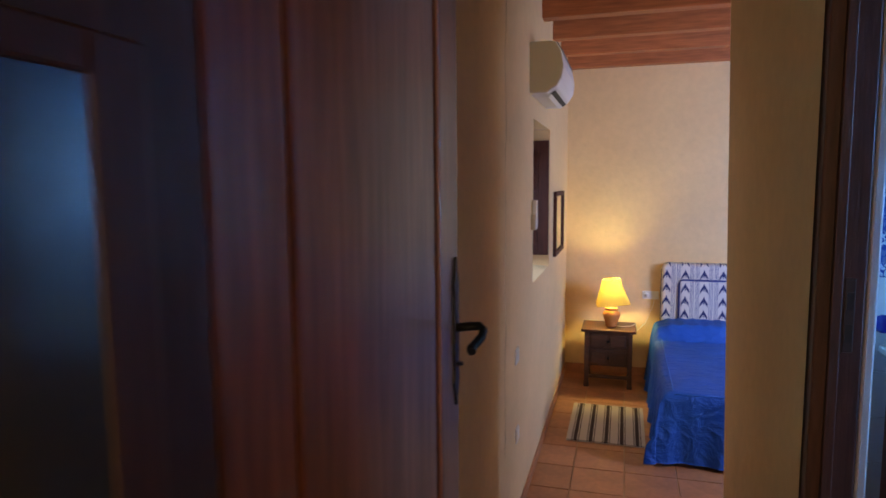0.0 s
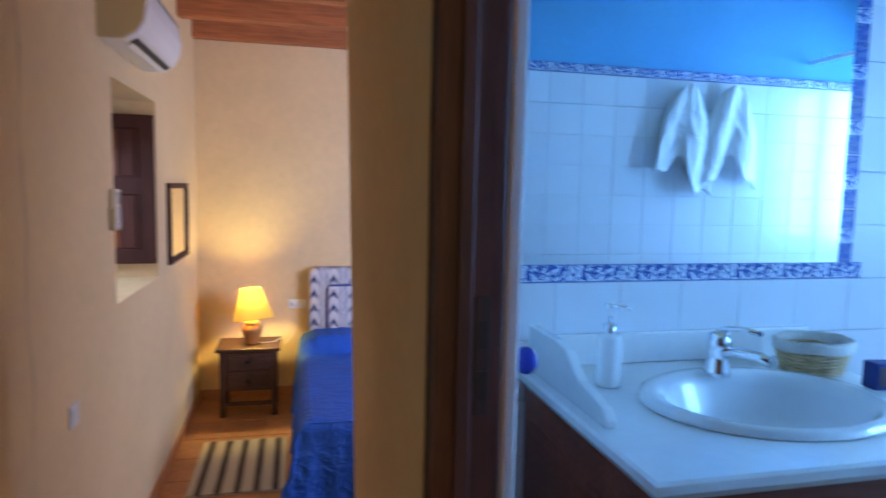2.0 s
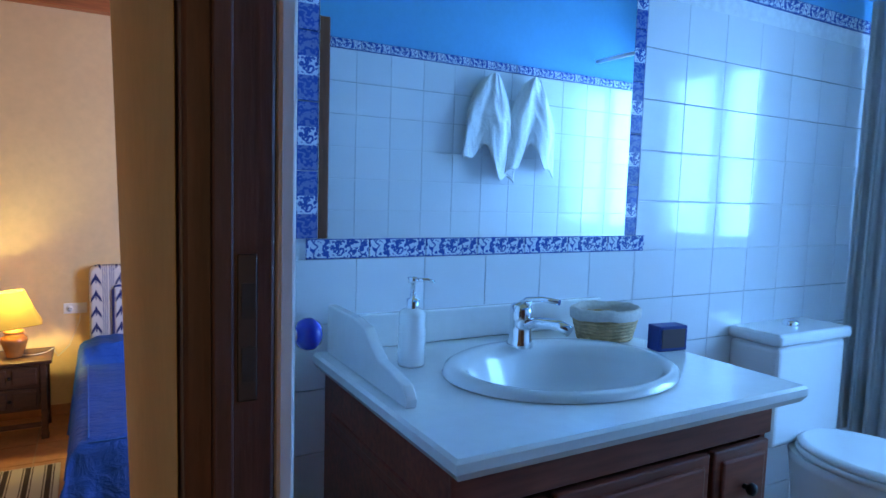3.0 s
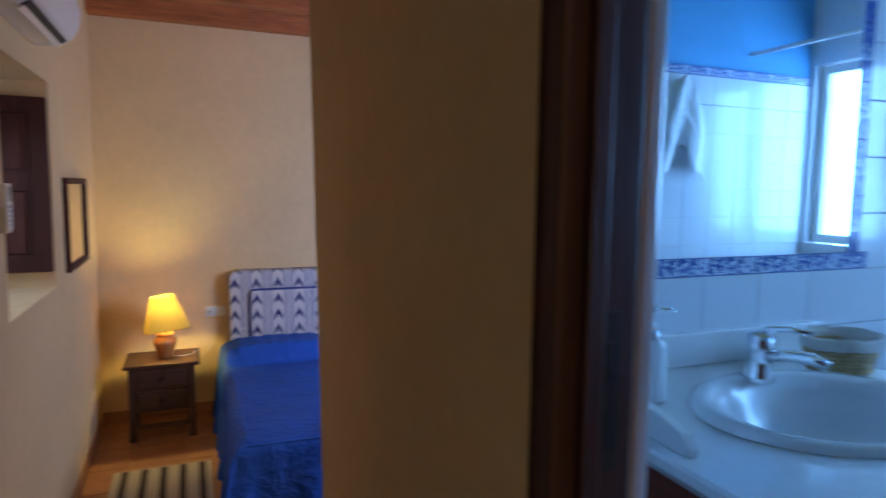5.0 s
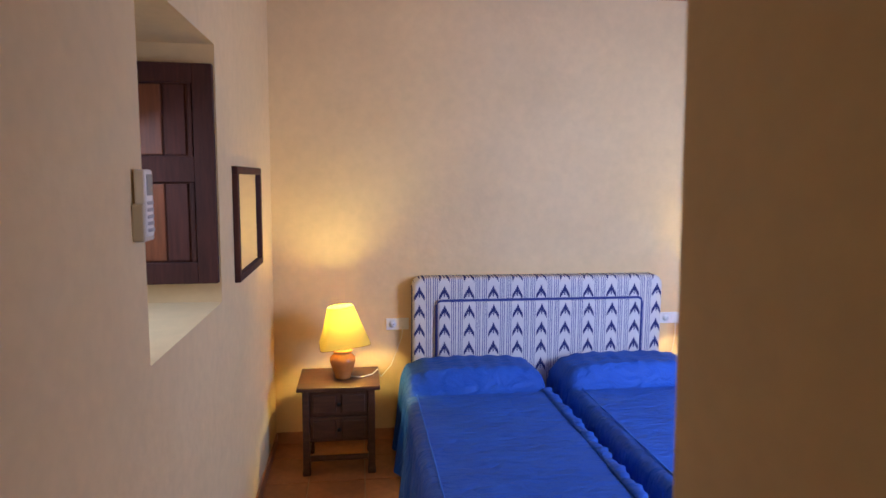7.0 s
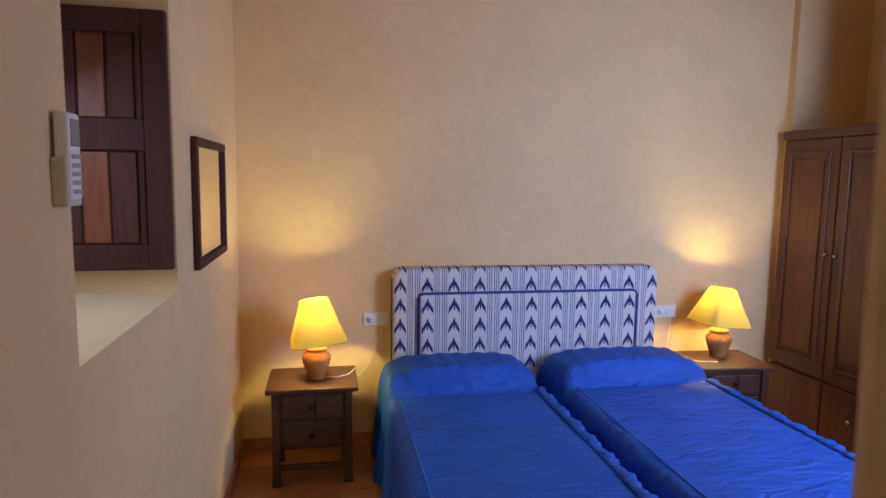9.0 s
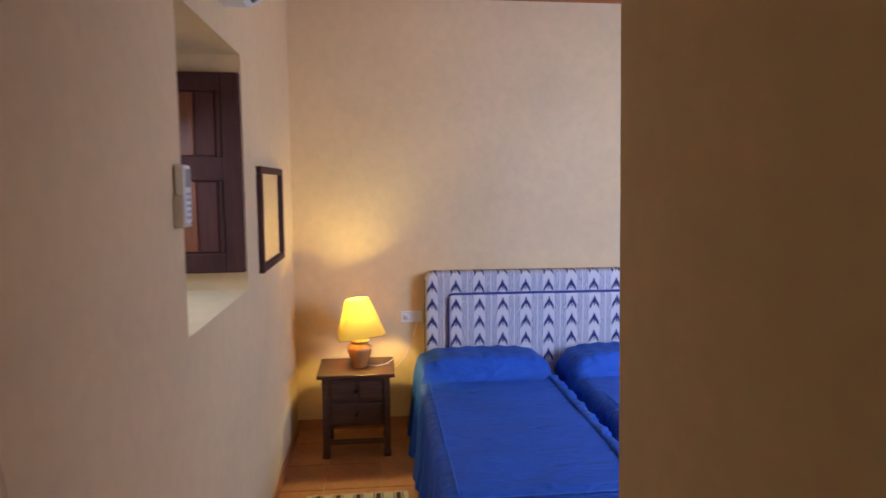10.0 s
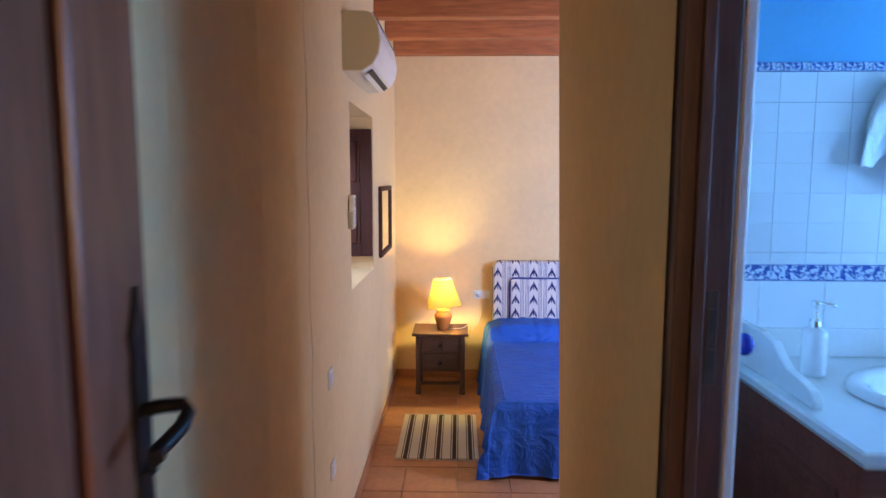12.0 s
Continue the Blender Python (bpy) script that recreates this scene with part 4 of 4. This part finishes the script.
bxx = thing("tissue_box", (2.262, 3.60, CT), "small navy box with a brown front on the worktop", "box")
bxx.location, bxx.rotation_euler = (2.185, 3.54, CT), (0, 0, radians(-8))
part("body", boxes((-0.035, 0.055, -0.03, 0.015, 0.001, 0.066), bevel=0.003), NAVY, bxx)
part("front_panel", boxes((-0.026, 0.046, -0.032, -0.030, 0.010, 0.058)), material("brown_card", (0.10, 0.06, 0.07), 0.6), bxx, "brown front")

tk = thing("wall_hook", (1.1265, 3.283, 1.535), "cobalt blue ball hook on a white wall mount", "hook")
k = lathe([(0.0, 0.0), (0.022, 0.0), (0.020, 0.006), (0.010, 0.010), (0.009, 0.020)], 24)
bmesh.ops.rotate(k, verts=k.verts, matrix=Matrix.Rotation(math.pi / 2, 3, "Y"))
part("mount", k, CERAMIC, tk)
k = lathe([(0.008, 0.018), (0.018, 0.022), (0.023, 0.032), (0.023, 0.042), (0.017, 0.052), (0.0, 0.056)], 28)
bmesh.ops.rotate(k, verts=k.verts, matrix=Matrix.Rotation(math.pi / 2, 3, "Y"))
part("ball", k, BLUEGLASS, tk)
structure("wall_bathroom_west", boxes((1.121, 1.126, 3.271, 3.855, STEP, TOP)), TILEWHITE, "white tiled bathroom wall beside the door")

mir = thing("bathroom_mirror", (1.36, 3.852, 1.622), "large bathroom mirror set flush in a blue tile border", "mirror")
part("mirror_glass", boxes((0, 0.985, -0.006, 0.0, 0, 0.80), bevel=0.001), MIRROR, mir)

wc = thing("toilet", (3.10, 3.853, STEP), "white ceramic toilet with a cistern and closed lid", "toilet")
bm = bmesh.new()
box(bm, -0.205, 0.205, -0.19, 0.0, 0.40, 0.755, bevel=0.02, segments=3)
tank = part("cistern", bm, CERAMIC, wc)
bm = bmesh.new()
box(bm, -0.218, 0.218, -0.205, 0.0, 0.757, 0.80, bevel=0.016, segments=3)
lid = part("cistern_lid", bm, CERAMIC, tank)
part("flush_button", lathe([(0.026, 0.798), (0.026, 0.812), (0.020, 0.818), (0.0, 0.819)], 24, centre=(0, -0.1)), CHROME, lid, "chrome flush button")


def oval_body(levels, n=40):
    b = bmesh.new()
    rs = [[b.verts.new((ax * math.cos(2 * math.pi * i / n), cy + (ay * math.sin(2 * math.pi * i / n)), z)) for i in range(n)] for ax, ay, cy, z in levels]
    b.faces.new(rs[0][::-1])
    for p, q in zip(rs, rs[1:]):
        bridge(b, p, q)
    b.faces.new(rs[-1])
    return b


part("bowl", oval_body([(0.11, 0.20, -0.36, 0.0), (0.11, 0.20, -0.36, 0.10), (0.13, 0.22, -0.38, 0.22), (0.175, 0.25, -0.40, 0.36), (0.18, 0.255, -0.40, 0.395)]), CERAMIC, wc)
part("seat", oval_body([(0.185, 0.245, -0.42, 0.397), (0.188, 0.248, -0.42, 0.412), (0.183, 0.243, -0.42, 0.418)]), CERAMIC, wc)
part("seat_lid", oval_body([(0.182, 0.240, -0.42, 0.421), (0.184, 0.242, -0.42, 0.434), (0.165, 0.222, -0.42, 0.444)]), CERAMIC, wc)

cur = thing("shower_curtain", (3.62, 3.5, 2.56), "pale grey shower curtain gathered on a white rod", "shower curtain")
bm = bmesh.new()
prev = None
for k in range(81):
    y = -0.10 + 0.43 * k / 80
    x = 0.030 * math.sin(k * 0.62) + 0.012 * math.sin(k * 1.7)
    c = [bm.verts.new((x * f, y, z)) for f, z in ((0.5, -0.02), (0.8, -0.5), (1.0, -1.0), (1.1, -1.75))]
    if prev:
        for q in range(3):
            bm.faces.new((prev[q], c[q], c[q + 1], prev[q + 1])).smooth = True
    prev = c
part("cloth", bm, CURTAIN, cur)
part("rod", tube([(0, YO - 3.5 + 0.002, 0), (0, 0.352, 0)], 0.012, 12), PLASTIC, cur, "white rod from wall to wall")
for k in range(7):
    part("curtain_ring", tube([(0.018 * math.cos(a * 0.5236), -0.09 + k * 0.068, 0.018 * math.sin(a * 0.5236) - 0.002) for a in range(13)], 0.002, 5), PLASTIC, cur)


def towel(place, seed):
    t = thing("towel", place, "white towel hung from a hook on the tiles", "towel", "towels on the bathroom wall")
    r = random.Random(seed)
    p1, p2 = r.uniform(0, 6), r.uniform(0, 6)
    bm = bmesh.new()
    rows = []
    for j in range(49):
        f = j / 48
        w = 0.050 + 0.105 * min(1, f * 2.2) ** 0.6 + 0.025 * f
        row = []
        for i in range(65):
            u = i / 32 - 1
            hem = 0.76 + 0.15 * math.sin(u * 2.6 + p1) + 0.06 * math.sin(u * 7.0 + p2)
            low = 0.035 * (1 - u * u) * (1 - f) - 0.62 * f * hem
            x = u * w + 0.012 * math.sin(f * 5 + p2) * f
            pleat = 0.5 + 0.5 * math.sin(u * 5.5 + p1 + 1.3 * math.sin(f * 2.5 + p2))
            y = 0.022 + 0.035 * (1 - u * u) * (1 - 0.5 * f) + (0.008 + 0.022 * f) * pleat + 0.008 * noise.noise(Vector((u * 4 + seed, f * 6, 0.5)))
            row.append(bm.verts.new((x, max(0.008, y), low)))
        rows.append(row)
    for a, b in zip(rows, rows[1:]):
        for i in range(64):
            bm.faces.new((a[i], a[i + 1], b[i + 1], b[i])).smooth = True
    cloth = part("cloth", bm, WHITECLOTH, t)
    cloth.modifiers.new("thick", "SOLIDIFY").thickness = 0.006
    part("hook", tube([(0, 0, 0.0), (0, 0.045, 0.0), (0, 0.055, 0.02)], 0.006, 8), CHROME, t, "chrome hook")
    return t


towel((2.84, YO, 2.36), 2)
towel((3.12, YO, 2.37), 6)

# ---- tiles ----
def tile_mesh(name, w, d, h, mat, axis):
    bm = bmesh.new()
    if axis == "z":
        box(bm, -w / 2, w / 2, -d / 2, d / 2, -h, 0)
        top = [e for e in bm.edges if all(v.co.z > -1e-6 for v in e.verts)]
    else:
        box(bm, -w / 2, w / 2, -h, 0, -d / 2, d / 2)
        top = [e for e in bm.edges if all(v.co.y < -h + 1e-6 for v in e.verts)]
    bmesh.ops.bevel(bm, geom=top, offset=0.0010, segments=1, affect="EDGES")
    return mesh_of(name, bm, mat)


def pieces(me, parent, spots, flip=False):
    for p in spots:
        ob = new(me.name, me)
        ob.parent = parent
        ob.location = p
        if flip:
            ob.rotation_euler = (0, 0, math.pi)


rt = random.Random(11)
T = 0.325
me = tile_mesh("floor_tile", T - 0.007, T - 0.007, 0.012, TERRA, "z")
pieces(me, floor_bed, [(0.09 + T * i, 4.72 + T / 2 - 0.095 + T * j, 0.0 + rt.uniform(-0.0006, 0.0006)) for i in range(11) for j in range(1, 10)])

north = bpy.data.objects["wall_bathroom_north"]
south = bpy.data.objects["wall_bathroom_south"]
TW, TH = 0.187, 0.157
me = tile_mesh("wall_tile", TW - 0.0012, TH - 0.003, 0.008, TILEWHITE, "y")
MX0, MX1, MZ0, MZ1 = 1.36, 2.345, 1.622, 2.422
spots = []
for i in range(18):
    for j in range(12):
        x, z = 2.395 + TW / 2 + TW * (i - 7), 1.575 - TH / 2 + TH * (j - 6)
        if x < 1.22 or x > 4.06:
            continue
        if x < 2.395 and z > 1.57:
            continue
        spots.append((x, 3.856, z))
pieces(me, north, spots)
spots = [(1.22 + TW * i, YO - 0.012, 2.42 - TH / 2 - TH * j) for i in range(17) for j in range(10) if 1.9 < 1.22 + TW * i < 4.06]
pieces(me, south, spots, True)

BH = 0.048
me = tile_mesh("border_tile", 0.155, BH, 0.010, BORDER, "y")
pieces(me, north, [(1.335 + 0.0785 + 0.157 * i, 3.857, 1.5985) for i in range(7)])
pieces(me, south, [(1.22 + 0.157 * i, YO - 0.012, 2.445) for i in range(19)], True)
pieces(me, north, [(2.395 + 0.0785 + 0.157 * i, 3.857, 2.445) for i in range(11)])
me2 = me.copy()
me2.name = "border_tile"
me2.transform(Matrix.Rotation(math.pi / 2, 4, "Y"))
pieces(me2, north, [(x, 3.857, 1.6225 + 0.0785 + 0.157 * j) for x in (1.335, 2.370) for j in range(6)])
